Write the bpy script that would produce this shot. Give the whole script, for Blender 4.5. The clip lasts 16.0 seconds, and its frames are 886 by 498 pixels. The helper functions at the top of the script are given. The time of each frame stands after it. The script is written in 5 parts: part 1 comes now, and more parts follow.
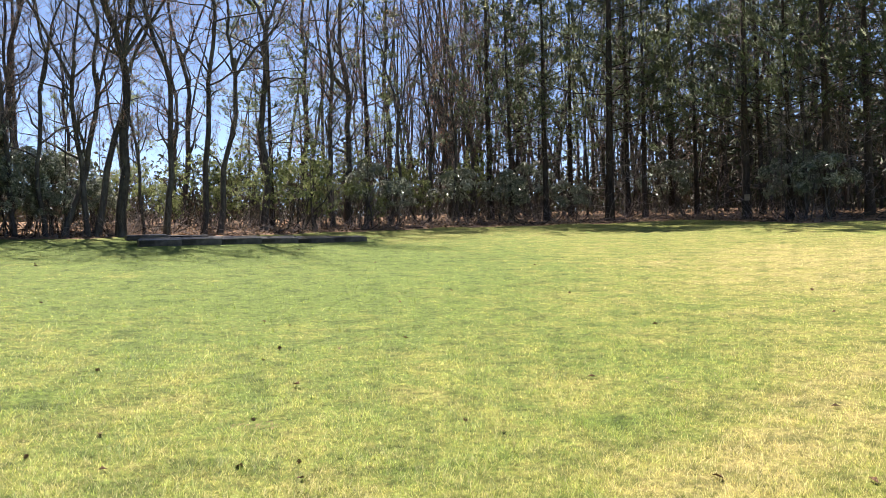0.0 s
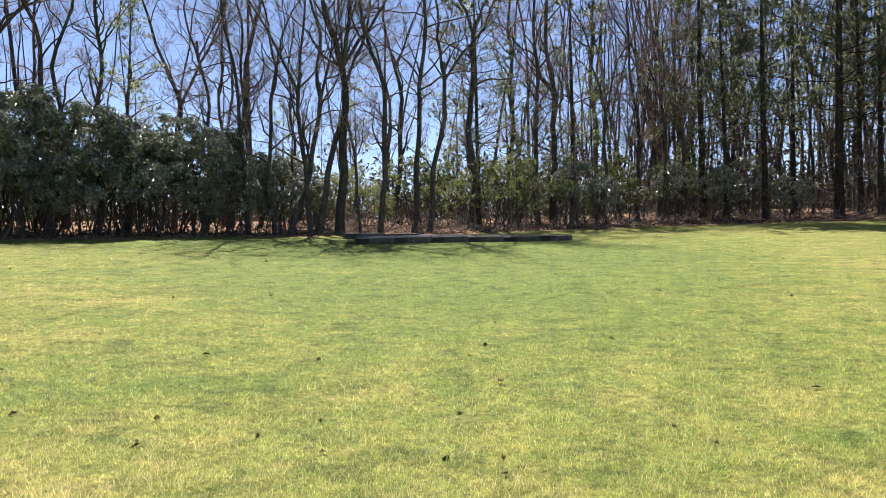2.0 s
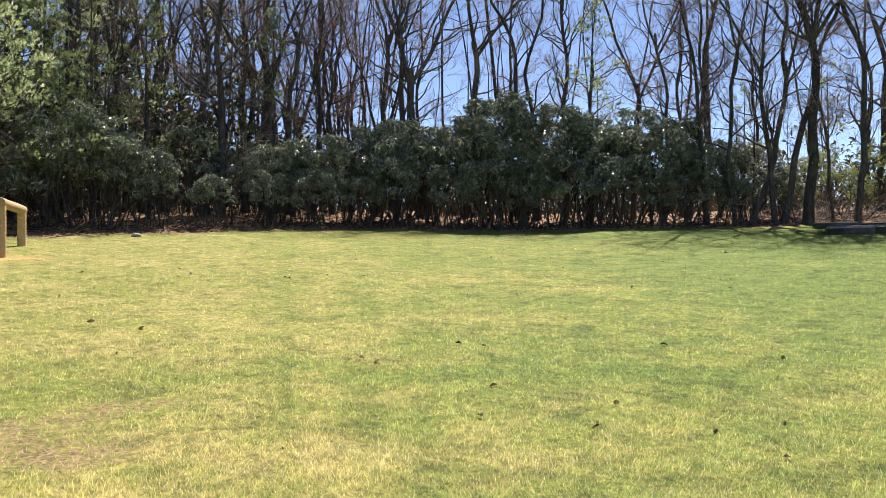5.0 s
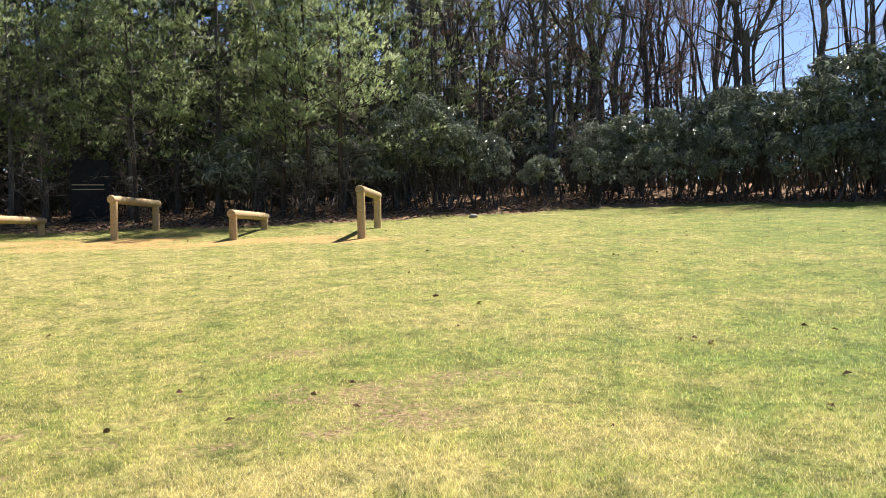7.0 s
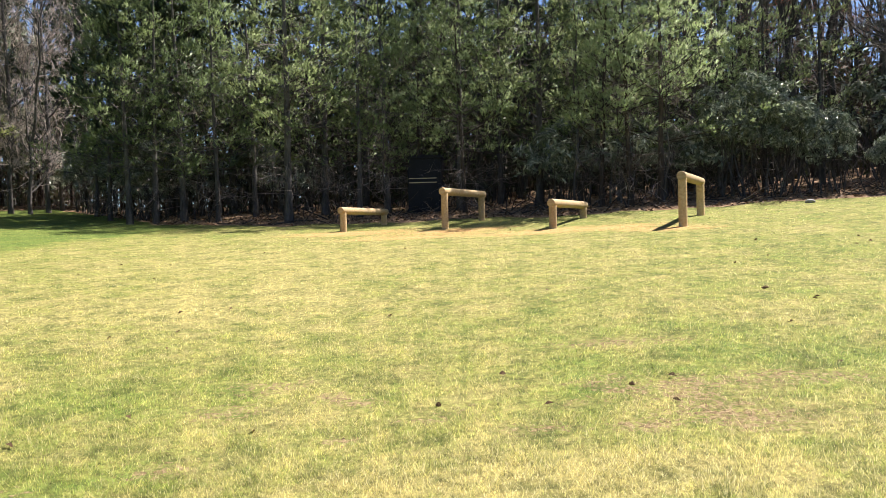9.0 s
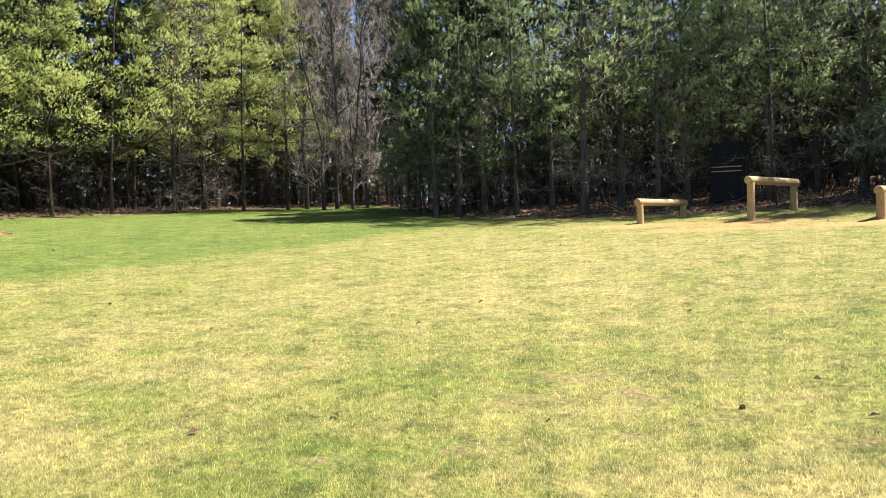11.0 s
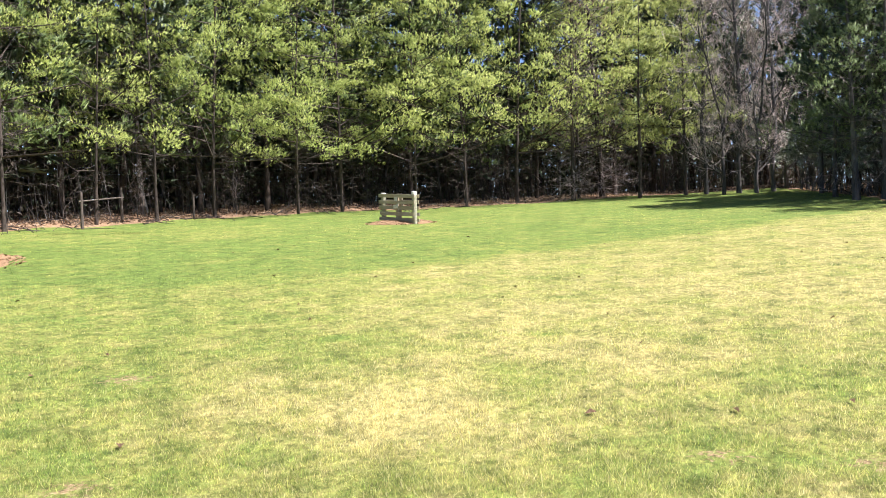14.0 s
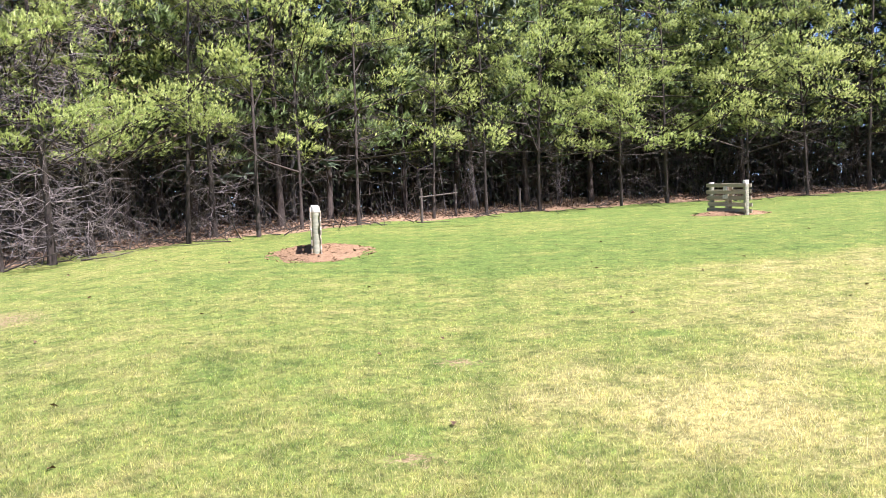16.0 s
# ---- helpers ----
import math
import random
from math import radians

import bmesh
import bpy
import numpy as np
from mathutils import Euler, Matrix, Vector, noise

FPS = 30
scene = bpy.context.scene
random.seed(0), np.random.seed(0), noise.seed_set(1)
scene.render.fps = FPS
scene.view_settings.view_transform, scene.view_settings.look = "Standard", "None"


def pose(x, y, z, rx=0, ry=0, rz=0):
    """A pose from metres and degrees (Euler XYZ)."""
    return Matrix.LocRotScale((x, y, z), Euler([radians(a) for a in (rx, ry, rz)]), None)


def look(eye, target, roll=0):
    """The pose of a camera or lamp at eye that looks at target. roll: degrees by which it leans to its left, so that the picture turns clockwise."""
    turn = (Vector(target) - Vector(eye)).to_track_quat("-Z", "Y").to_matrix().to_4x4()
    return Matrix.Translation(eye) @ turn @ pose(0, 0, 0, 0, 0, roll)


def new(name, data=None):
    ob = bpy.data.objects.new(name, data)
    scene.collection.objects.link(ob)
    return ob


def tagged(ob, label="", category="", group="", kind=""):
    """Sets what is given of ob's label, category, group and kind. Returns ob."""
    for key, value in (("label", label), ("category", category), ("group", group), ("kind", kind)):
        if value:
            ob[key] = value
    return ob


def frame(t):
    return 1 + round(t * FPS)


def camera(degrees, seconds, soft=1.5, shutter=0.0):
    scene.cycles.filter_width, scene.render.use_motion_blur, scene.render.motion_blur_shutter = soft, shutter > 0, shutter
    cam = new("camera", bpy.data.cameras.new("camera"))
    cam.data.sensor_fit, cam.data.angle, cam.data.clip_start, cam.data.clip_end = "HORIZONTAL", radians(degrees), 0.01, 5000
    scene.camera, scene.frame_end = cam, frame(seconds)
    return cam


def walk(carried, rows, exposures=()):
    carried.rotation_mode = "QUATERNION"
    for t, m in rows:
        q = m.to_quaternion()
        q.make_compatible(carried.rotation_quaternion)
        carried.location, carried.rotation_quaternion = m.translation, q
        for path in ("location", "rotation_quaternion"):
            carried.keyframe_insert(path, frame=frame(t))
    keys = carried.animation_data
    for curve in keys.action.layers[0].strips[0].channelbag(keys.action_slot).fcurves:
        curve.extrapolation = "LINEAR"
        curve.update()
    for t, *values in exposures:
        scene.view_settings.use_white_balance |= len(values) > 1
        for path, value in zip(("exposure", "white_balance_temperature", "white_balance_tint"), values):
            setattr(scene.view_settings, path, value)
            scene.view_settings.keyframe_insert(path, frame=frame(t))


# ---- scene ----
cam = camera(57.07, 16.0, soft=0.8)
EYE = 1.5
# seconds, yaw, pitch, roll in degrees: the holder turns on the spot
ROWS = [
    (0, 0.01, 0.62, 1.41),
    (0.5, 4.57, 0.62, 1.27),
    (1, 8.73, 0.66, 1.15),
    (1.5, 12.16, 0.85, 0.95),
    (2, 14.35, 0.82, 0.90),
    (2.5, 16.44, 0.80, 0.85),
    (3, 19.47, 0.77, 0.78),
    (3.5, 24.04, 0.63, 0.82),
    (4, 30.25, 0.52, 0.67),
    (4.5, 38.24, 0.63, 0.37),
    (5, 45.73, 0.51, 0.32),
    (5.2, 48.58, 0.18, 0.52),
    (7.3, 71.49, -0.80, 1.05),
    (7.5, 73.60, -0.83, 1.01),
    (8, 80.05, -0.95, 1.12),
    (8.5, 85.12, -1.04, 1.20),
    (9, 90.66, -1.13, 1.30),
    (9.5, 97.19, -1.17, 1.33),
    (10, 102.73, -1.18, 1.37),
    (10.2, 104.70, -1.17, 1.41),
    (12.3, 120.69, -1.28, 1.39),
    (12.5, 122.50, -1.28, 1.42),
    (13, 128.70, -1.31, 1.52),
    (13.5, 134.37, -1.32, 1.71),
    (14, 138.59, -1.34, 1.85),
    (14.5, 145.72, -1.34, 1.91),
    (15, 153.16, -1.34, 2.02),
    (15.5, 157.45, -1.26, 2.13),
    (16, 161.00, -1.11, 2.07),
]
walk(cam, [(t, pose(0, 0, EYE, 0, 0, yaw) @ pose(0, 0, 0, pitch) @ pose(0, 0, 0, 0, roll) @ pose(0, 0, 0, 90)) for t, yaw, pitch, roll in ROWS],
     exposures=[(0, 1.60, 6850, 17), (1, 1.58, 6850, 17), (2, 1.45, 6850, 17), (3.5, 1.46, 6830, 17), (5, 1.38, 6800, 16), (8, 1.49, 6600, 14), (12.5, 1.67, 6350, 13), (14, 1.77, 6120, 17), (16, 1.81, 5780, 24)])

# ---- light ----
SUN_AZ, SUN_EL = 28.0, 58.0          # azimuth counted to the left of +y
world = bpy.data.worlds.new("world")
scene.world = world
world.use_nodes = True
wt = world.node_tree
sky = wt.nodes.new("ShaderNodeTexSky")
sky.sky_type = "NISHITA"
sky.sun_disc = False
sky.sun_elevation = radians(SUN_EL)
sky.sun_rotation = radians(-SUN_AZ)
sky.air_density, sky.dust_density, sky.ozone_density = 0.55, 0.0, 1.6
wt.links.new(sky.outputs[0], wt.nodes["Background"].inputs[0])
wt.nodes["Background"].inputs[1].default_value = 0.076
sun = new("sun", bpy.data.lights.new("sun", "SUN"))
sun.data.energy, sun.data.angle, sun.data.color = 5.0, radians(0.53), (1.0, 0.95, 0.87)
sa, se = radians(SUN_AZ), radians(SUN_EL)
sun.matrix_world = look((-math.sin(sa) * math.cos(se) * 100, math.cos(sa) * math.cos(se) * 100, math.sin(se) * 100), (0, 0, 0))

# ---- materials ----
def mat(name):
    m = bpy.data.materials.new(name)
    m.use_nodes = True
    nt = m.node_tree
    return m, nt, nt.nodes["Principled BSDF"]


def node(nt, kind, **inputs):
    n = nt.nodes.new(kind)
    for k, v in inputs.items():
        n.inputs[k.replace("_", " ")].default_value = v
    return n


def ramp(nt, source, stops):
    r = nt.nodes.new("ShaderNodeValToRGB")
    els = r.color_ramp.elements
    while len(els) < len(stops):
        els.new(0.5)
    for e, (p, c) in zip(els, stops):
        e.position, e.color = p, (*c, 1)
    nt.links.new(source, r.inputs[0])
    return r.outputs[0]


def coords(nt):
    return nt.nodes.new("ShaderNodeTexCoord").outputs["Object"]


def noise_tex(nt, scale, detail=4.0, rough=0.6, stretch=None):
    n = node(nt, "ShaderNodeTexNoise", Scale=scale, Detail=detail, Roughness=rough)
    if stretch:
        mp = nt.nodes.new("ShaderNodeMapping")
        mp.inputs["Scale"].default_value = stretch
        nt.links.new(coords(nt), mp.inputs[0])
        nt.links.new(mp.outputs[0], n.inputs["Vector"])
    else:
        nt.links.new(coords(nt), n.inputs["Vector"])
    return n.outputs["Fac"]


def mix(nt, fac, a, b, mode="MIX"):
    n = nt.nodes.new("ShaderNodeMix")
    n.data_type, n.blend_type = "RGBA", mode
    for sock, v in ((n.inputs[0], fac), (n.inputs[6], a), (n.inputs[7], b)):
        if isinstance(v, (int, float)):
            sock.default_value = v
        elif isinstance(v, tuple):
            sock.default_value = (*v, 1)
        else:
            nt.links.new(v, sock)
    return n.outputs[2]


def bump(nt, bsdf, height, strength, distance):
    b = node(nt, "ShaderNodeBump", Strength=strength, Distance=distance)
    nt.links.new(height, b.inputs["Height"])
    nt.links.new(b.outputs[0], bsdf.inputs["Normal"])


def attr(nt, name):
    a = nt.nodes.new("ShaderNodeAttribute")
    a.attribute_name = name
    return a.outputs["Fac"]


def math_node(nt, op, a, b):
    n = nt.nodes.new("ShaderNodeMath")
    n.operation = op
    for sock, v in zip(n.inputs, (a, b)):
        if isinstance(v, (int, float)):
            sock.default_value = v
        else:
            nt.links.new(v, sock)
    return n.outputs[0]


def lawn_colour(nt, blade):
    """Lawn colour in patches of fresh green, olive and straw; blades and the sod below share it."""
    big = noise_tex(nt, 0.45, 3, 0.55)
    mid = noise_tex(nt, 1.7, 5, 0.7)
    small = noise_tex(nt, 5.5, 4, 0.7)
    fine = noise_tex(nt, 28.0, 3, 0.65)
    f = math_node(nt, "ADD", math_node(nt, "MULTIPLY", big, 0.25), math_node(nt, "MULTIPLY", mid, 0.75))
    for part_noise, amount in ((attr(nt, "dry"), 0.62), (small, 0.42), (fine, 0.38)):
        f = math_node(nt, "ADD", f, math_node(nt, "MULTIPLY", math_node(nt, "SUBTRACT", part_noise, 0.5), amount))
    if blade:
        rnd = nt.nodes.new("ShaderNodeNewGeometry").outputs["Random Per Island"]
        f = math_node(nt, "ADD", f, math_node(nt, "MULTIPLY", math_node(nt, "SUBTRACT", rnd, 0.5), 0.34))
    f = math_node(nt, "ADD", math_node(nt, "MULTIPLY", f, 1.5), -0.25)
    c = ramp(nt, f, [(0.10, (0.145, 0.215, 0.045)), (0.33, (0.225, 0.265, 0.063)), (0.54, (0.30, 0.30, 0.092)),
                     (0.72, (0.385, 0.345, 0.135)), (0.92, (0.45, 0.395, 0.155))])
    c = mix(nt, 0.9, c, ramp(nt, noise_tex(nt, 3.1, 4, 0.7), [(0.34, (0.52, 0.58, 0.50)), (0.5, (1, 1, 1)), (0.68, (1.18, 1.15, 1.10))]), "MULTIPLY")
    clump = ramp(nt, noise_tex(nt, 13.0, 4, 0.75), [(0.36, (0.58, 0.62, 0.56)), (0.51, (1, 1, 1)), (0.68, (1.2, 1.18, 1.13))])
    c = mix(nt, 1.0, c, clump, "MULTIPLY")
    speck = ramp(nt, noise_tex(nt, 60.0, 4, 0.8), [(0.36, (0.55, 0.53, 0.48)), (0.50, (0.97, 0.97, 0.97)), (0.7, (1.18, 1.16, 1.12))])
    if blade:
        own = math_node(nt, "FRACT", math_node(nt, "MULTIPLY", rnd, 37.7), 0.0)
        c = mix(nt, 1.0, c, ramp(nt, own, [(0.0, (0.42, 0.45, 0.42)), (0.4, (0.95, 0.95, 0.95)), (1.0, (1.5, 1.46, 1.42))]), "MULTIPLY")
        straw = math_node(nt, "FRACT", math_node(nt, "MULTIPLY", rnd, 91.3), 0.0)
        c = mix(nt, math_node(nt, "MULTIPLY", ramp(nt, straw, [(0.72, (0, 0, 0)), (0.84, (1, 1, 1))]), math_node(nt, "MULTIPLY", attr(nt, "dry"), 1.15)), c, (0.50, 0.45, 0.25))
    return mix(nt, 0.85, c, speck, "MULTIPLY")


def make_ground():
    m, nt, p = mat("lawn_and_woodland_floor")
    # sod darkened in spots: thatch, and painted shade between the blades
    lawn = mix(nt, 1.0, lawn_colour(nt, False), ramp(nt, noise_tex(nt, 18.0, 5, 0.75), [(0.36, (0.48, 0.46, 0.41)), (0.64, (0.95, 0.95, 0.95))]), "MULTIPLY")
    litter_n = noise_tex(nt, 9.0, 6, 0.75)
    litter = ramp(nt, litter_n, [(0.3, (0.05, 0.03, 0.018)), (0.45, (0.17, 0.105, 0.06)), (0.58, (0.34, 0.22, 0.135)), (0.72, (0.5, 0.38, 0.27))])
    soil_n = noise_tex(nt, 30.0, 5, 0.75)
    soil = ramp(nt, soil_n, [(0.32, (0.045, 0.03, 0.017)), (0.48, (0.20, 0.135, 0.07)), (0.68, (0.43, 0.33, 0.19))])
    edge = math_node(nt, "ADD", attr(nt, "soil"), math_node(nt, "MULTIPLY", math_node(nt, "SUBTRACT", noise_tex(nt, 20.0, 6, 0.8), 0.5), 3.4))
    k = ramp(nt, edge, [(0.62, (0, 0, 0)), (0.85, (1, 1, 1))])
    c = mix(nt, k, lawn, soil)
    clay = ramp(nt, soil_n, [(0.3, (0.26, 0.13, 0.05)), (0.5, (0.44, 0.25, 0.10)), (0.72, (0.56, 0.38, 0.19))])
    edge1 = math_node(nt, "ADD", attr(nt, "clay"), math_node(nt, "MULTIPLY", math_node(nt, "SUBTRACT", noise_tex(nt, 6.0, 5, 0.75), 0.5), 1.4))
    c = mix(nt, ramp(nt, edge1, [(0.40, (0, 0, 0)), (0.85, (1, 1, 1))]), c, clay)
    edge2 = math_node(nt, "ADD", attr(nt, "woods"), math_node(nt, "MULTIPLY", math_node(nt, "SUBTRACT", noise_tex(nt, 1.8, 4, 0.7), 0.5), 0.5))
    k2 = ramp(nt, edge2, [(0.42, (0, 0, 0)), (0.58, (1, 1, 1))])
    c = mix(nt, k2, c, litter)
    nt.links.new(c, p.inputs["Base Color"])
    p.inputs["Roughness"].default_value = 0.95
    p.inputs["Specular IOR Level"].default_value = 0.2
    bump(nt, p, noise_tex(nt, 26.0, 6, 0.75), 0.9, 0.03)
    return m


def make_leafy(name, colours, gloss=0.6, spec=0.3, through_light=0.35, islands=True, spread=0.0, coat=0.0, mottle=0.5):
    """Leaves, needles and blades: colour by leaf, some light let through."""
    m, nt, p = mat(name)
    geo = nt.nodes.new("ShaderNodeNewGeometry")
    f = geo.outputs["Random Per Island"] if islands else noise_tex(nt, 8.0)
    if spread:
        ob = nt.nodes.new("ShaderNodeObjectInfo").outputs["Random"]
        f = math_node(nt, "ADD", math_node(nt, "MULTIPLY", f, 1 - spread), math_node(nt, "MULTIPLY", ob, spread))
    c = ramp(nt, f, colours)
    c = mix(nt, mottle, c, ramp(nt, noise_tex(nt, 1.3, 3), [(0.3, (0.5, 0.5, 0.5)), (0.7, (1, 1, 1))]), "MULTIPLY")
    nt.links.new(c, p.inputs["Base Color"])
    p.inputs["Roughness"].default_value = gloss
    p.inputs["Specular IOR Level"].default_value = spec
    p.inputs["Coat Weight"].default_value = coat
    p.inputs["Coat Roughness"].default_value = 0.34
    t = nt.nodes.new("ShaderNodeBsdfTranslucent")
    nt.links.new(c, t.inputs[0])
    s = nt.nodes.new("ShaderNodeMixShader")
    s.inputs[0].default_value = through_light
    nt.links.new(p.outputs[0], s.inputs[1])
    nt.links.new(t.outputs[0], s.inputs[2])
    nt.links.new(s.outputs[0], nt.nodes["Material Output"].inputs[0])
    return m


def make_grass():
    m, nt, p = mat("grass_blades")
    c = mix(nt, 1.0, lawn_colour(nt, True), (1.24, 1.24, 1.22), "MULTIPLY")
    nt.links.new(c, p.inputs["Base Color"])
    p.inputs["Roughness"].default_value = 0.6
    p.inputs["Specular IOR Level"].default_value = 0.25
    t = nt.nodes.new("ShaderNodeBsdfTranslucent")
    nt.links.new(c, t.inputs[0])
    s = nt.nodes.new("ShaderNodeMixShader")
    s.inputs[0].default_value = 0.5
    nt.links.new(p.outputs[0], s.inputs[1])
    nt.links.new(t.outputs[0], s.inputs[2])
    nt.links.new(s.outputs[0], nt.nodes["Material Output"].inputs[0])
    return m


def make_bark(name, dark, light, scale=18.0, lichen=0.5):
    m, nt, p = mat(name)
    n = noise_tex(nt, scale, 5, 0.7, (1, 1, 0.22))
    patch = noise_tex(nt, 1.6, 3, 0.6)
    c = ramp(nt, n, [(0.32, dark), (0.68, light)])
    c = mix(nt, ramp(nt, patch, [(0.5, (0, 0, 0)), (0.75, (lichen, lichen, lichen))]), c, (0.24, 0.25, 0.21))
    ob = nt.nodes.new("ShaderNodeObjectInfo").outputs["Random"]
    c = mix(nt, 1.0, c, ramp(nt, ob, [(0, (0.7, 0.68, 0.66)), (1, (1.15, 1.12, 1.1))]), "MULTIPLY")
    nt.links.new(c, p.inputs["Base Color"])
    p.inputs["Roughness"].default_value = 0.9
    p.inputs["Specular IOR Level"].default_value = 0.2
    bump(nt, p, n, 0.9, 0.02)
    return m


def make_wood(name, dark, light, weather=(0.30, 0.27, 0.21), rough=0.75):
    """Cut timber: grain along its own x axis, knots, weathered patches."""
    m, nt, p = mat(name)
    g = noise_tex(nt, 22.0, 5, 0.65, (0.12, 1, 1))
    blot = noise_tex(nt, 3.0, 4, 0.6)
    c = ramp(nt, g, [(0.3, dark), (0.7, light)])
    c = mix(nt, ramp(nt, blot, [(0.45, (0, 0, 0)), (0.72, (0.55, 0.55, 0.55))]), c, weather)
    ob = nt.nodes.new("ShaderNodeObjectInfo").outputs["Random"]
    c = mix(nt, 1.0, c, ramp(nt, ob, [(0, (0.78, 0.78, 0.78)), (1, (1.1, 1.08, 1.05))]), "MULTIPLY")
    nt.links.new(c, p.inputs["Base Color"])
    p.inputs["Roughness"].default_value = rough
    p.inputs["Specular IOR Level"].default_value = 0.25
    bump(nt, p, g, 0.6, 0.006)
    return m


def make_plain(name, dark, light, scale=12.0, rough=0.7, spec=0.3, relief=0.3, depth=0.01):
    m, nt, p = mat(name)
    n = noise_tex(nt, scale, 5, 0.65)
    nt.links.new(ramp(nt, n, [(0.32, dark), (0.68, light)]), p.inputs["Base Color"])
    p.inputs["Roughness"].default_value = rough
    p.inputs["Specular IOR Level"].default_value = spec
    bump(nt, p, n, relief, depth)
    return m


GROUND = make_ground()
GRASS = make_grass()
BARK = make_bark("hardwood_bark", (0.034, 0.032, 0.032), (0.115, 0.107, 0.103))
PINE_BARK = make_bark("pine_bark", (0.022, 0.018, 0.015), (0.08, 0.064, 0.054), 18.0, 0.15)
DEAD_WOOD = make_bark("dead_grey_wood", (0.032, 0.027, 0.023), (0.12, 0.10, 0.086), 30.0, 0.2)
# lighter copy of the bare twigs: full sun is put into the colour
PALE_TWIG = make_plain("pale_twigs_sunlight_tint", (0.26, 0.215, 0.19), (0.60, 0.51, 0.455), 3.0, 0.85, 0.2)
TWIG = make_plain("bare_twigs", (0.13, 0.108, 0.10), (0.30, 0.255, 0.235), 4.0, 0.85, 0.2)
BUDS = make_leafy("red_spring_buds", [(0.0, (0.30, 0.11, 0.085)), (0.6, (0.42, 0.19, 0.13)), (1.0, (0.40, 0.33, 0.16))], 0.7, 0.2, 0.4)
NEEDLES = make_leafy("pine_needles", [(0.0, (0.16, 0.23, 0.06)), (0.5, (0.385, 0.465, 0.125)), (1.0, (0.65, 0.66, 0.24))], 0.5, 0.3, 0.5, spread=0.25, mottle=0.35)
SOFT_NEEDLES = make_leafy("soft_green_needles", [(0.0, (0.20, 0.29, 0.12)), (0.5, (0.33, 0.43, 0.19)), (1.0, (0.50, 0.56, 0.29))], 0.5, 0.3, 0.5, spread=0.2, mottle=0.3)
# darker copy of the white pine needles, with the near side's shade in its colour
SIDE_NEEDLES = make_leafy("side_needles_shade_tint", [(0.0, (0.13, 0.19, 0.085)), (0.5, (0.25, 0.33, 0.14)), (1.0, (0.42, 0.48, 0.22))], 0.5, 0.3, 0.5, spread=0.6)
YELLOW_NEEDLES = make_leafy("yellowish_pine_needles", [(0.0, (0.22, 0.29, 0.075)), (0.5, (0.38, 0.44, 0.13)), (1.0, (0.57, 0.57, 0.22))], 0.5, 0.3, 0.5, spread=0.2, mottle=0.45)
# rear rank's copy of the needles, darkened to paint shade between front boughs
REAR_SHADE_NEEDLES = make_leafy("rear_needles_shade_tint", [(0.0, (0.11, 0.165, 0.06)), (0.6, (0.20, 0.27, 0.09)), (1.0, (0.32, 0.38, 0.13))], 0.5, 0.3, 0.5, spread=0.25)
# darkest needle copy: the inner wood's canopy shade is put into its colour
SHADE_NEEDLES = make_leafy("shade_tinted_needles", [(0.0, (0.05, 0.075, 0.045)), (0.6, (0.09, 0.125, 0.065)), (1.0, (0.16, 0.19, 0.10))], 0.6, 0.3, 0.15, spread=0.3)
# needles of the backlit tall pines; their shade is mixed into the green
TALL_NEEDLES = make_leafy("tall_needles_shade_tint", [(0.0, (0.085, 0.115, 0.06)), (0.6, (0.155, 0.195, 0.10)), (1.0, (0.28, 0.31, 0.165))], 0.6, 0.3, 0.35, spread=0.3)
# the palest leaf tones are painted glints, on top of the real gloss
LAUREL = make_leafy("glossy_laurel_painted_glints", [(0.0, (0.06, 0.088, 0.046)), (0.5, (0.115, 0.15, 0.083)), (0.72, (0.25, 0.285, 0.19)), (0.93, (0.52, 0.55, 0.44))], 0.36, 1.0, 0.28, coat=1.0, mottle=0.3)
SAPLING_LEAF = make_leafy("soft_green_leaves", [(0.0, (0.11, 0.145, 0.055)), (0.6, (0.21, 0.255, 0.10)), (1.0, (0.36, 0.39, 0.18))], 0.5, 0.3, 0.5)
DRY_NEEDLES = make_leafy("dead_brown_needles", [(0.0, (0.16, 0.105, 0.07)), (0.6, (0.28, 0.20, 0.13)), (1.0, (0.38, 0.31, 0.18))], 0.6, 0.2, 0.3)
# brown and green leaves darkened: the wood's deep shade is put into their colour
SHADE_LEAF = make_leafy("undergrowth_shade_tint", [(0.0, (0.022, 0.032, 0.016)), (0.45, (0.05, 0.062, 0.03)), (0.7, (0.07, 0.057, 0.042)), (1.0, (0.10, 0.082, 0.06))], 0.6, 0.3, 0.2)
LITTER = make_leafy("fallen_leaves", [(0.0, (0.07, 0.04, 0.022)), (0.5, (0.20, 0.125, 0.072)), (1.0, (0.40, 0.30, 0.215))], 0.7, 0.3, 0.15)
RAIL_WOOD = make_wood("tan_treated_pine", (0.34, 0.225, 0.11), (0.56, 0.42, 0.24))
GREY_WOOD = make_wood("weathered_boards", (0.29, 0.24, 0.17), (0.50, 0.43, 0.32), (0.37, 0.33, 0.265))
GREEN_POST = make_wood("greenish_treated_post", (0.17, 0.175, 0.12), (0.33, 0.33, 0.245))
TIE_WOOD = make_wood("dark_railway_tie", (0.014, 0.013, 0.014), (0.055, 0.053, 0.055), (0.20, 0.19, 0.185), 0.33)
PALE_CAP = make_plain("pale_bleached_wood", (0.5, 0.46, 0.4), (0.74, 0.7, 0.63), 14.0)
MULCH = make_plain("bark_mulch", (0.10, 0.062, 0.036), (0.36, 0.228, 0.13), 30.0, 0.95, 0.1, 1.0, 0.04)
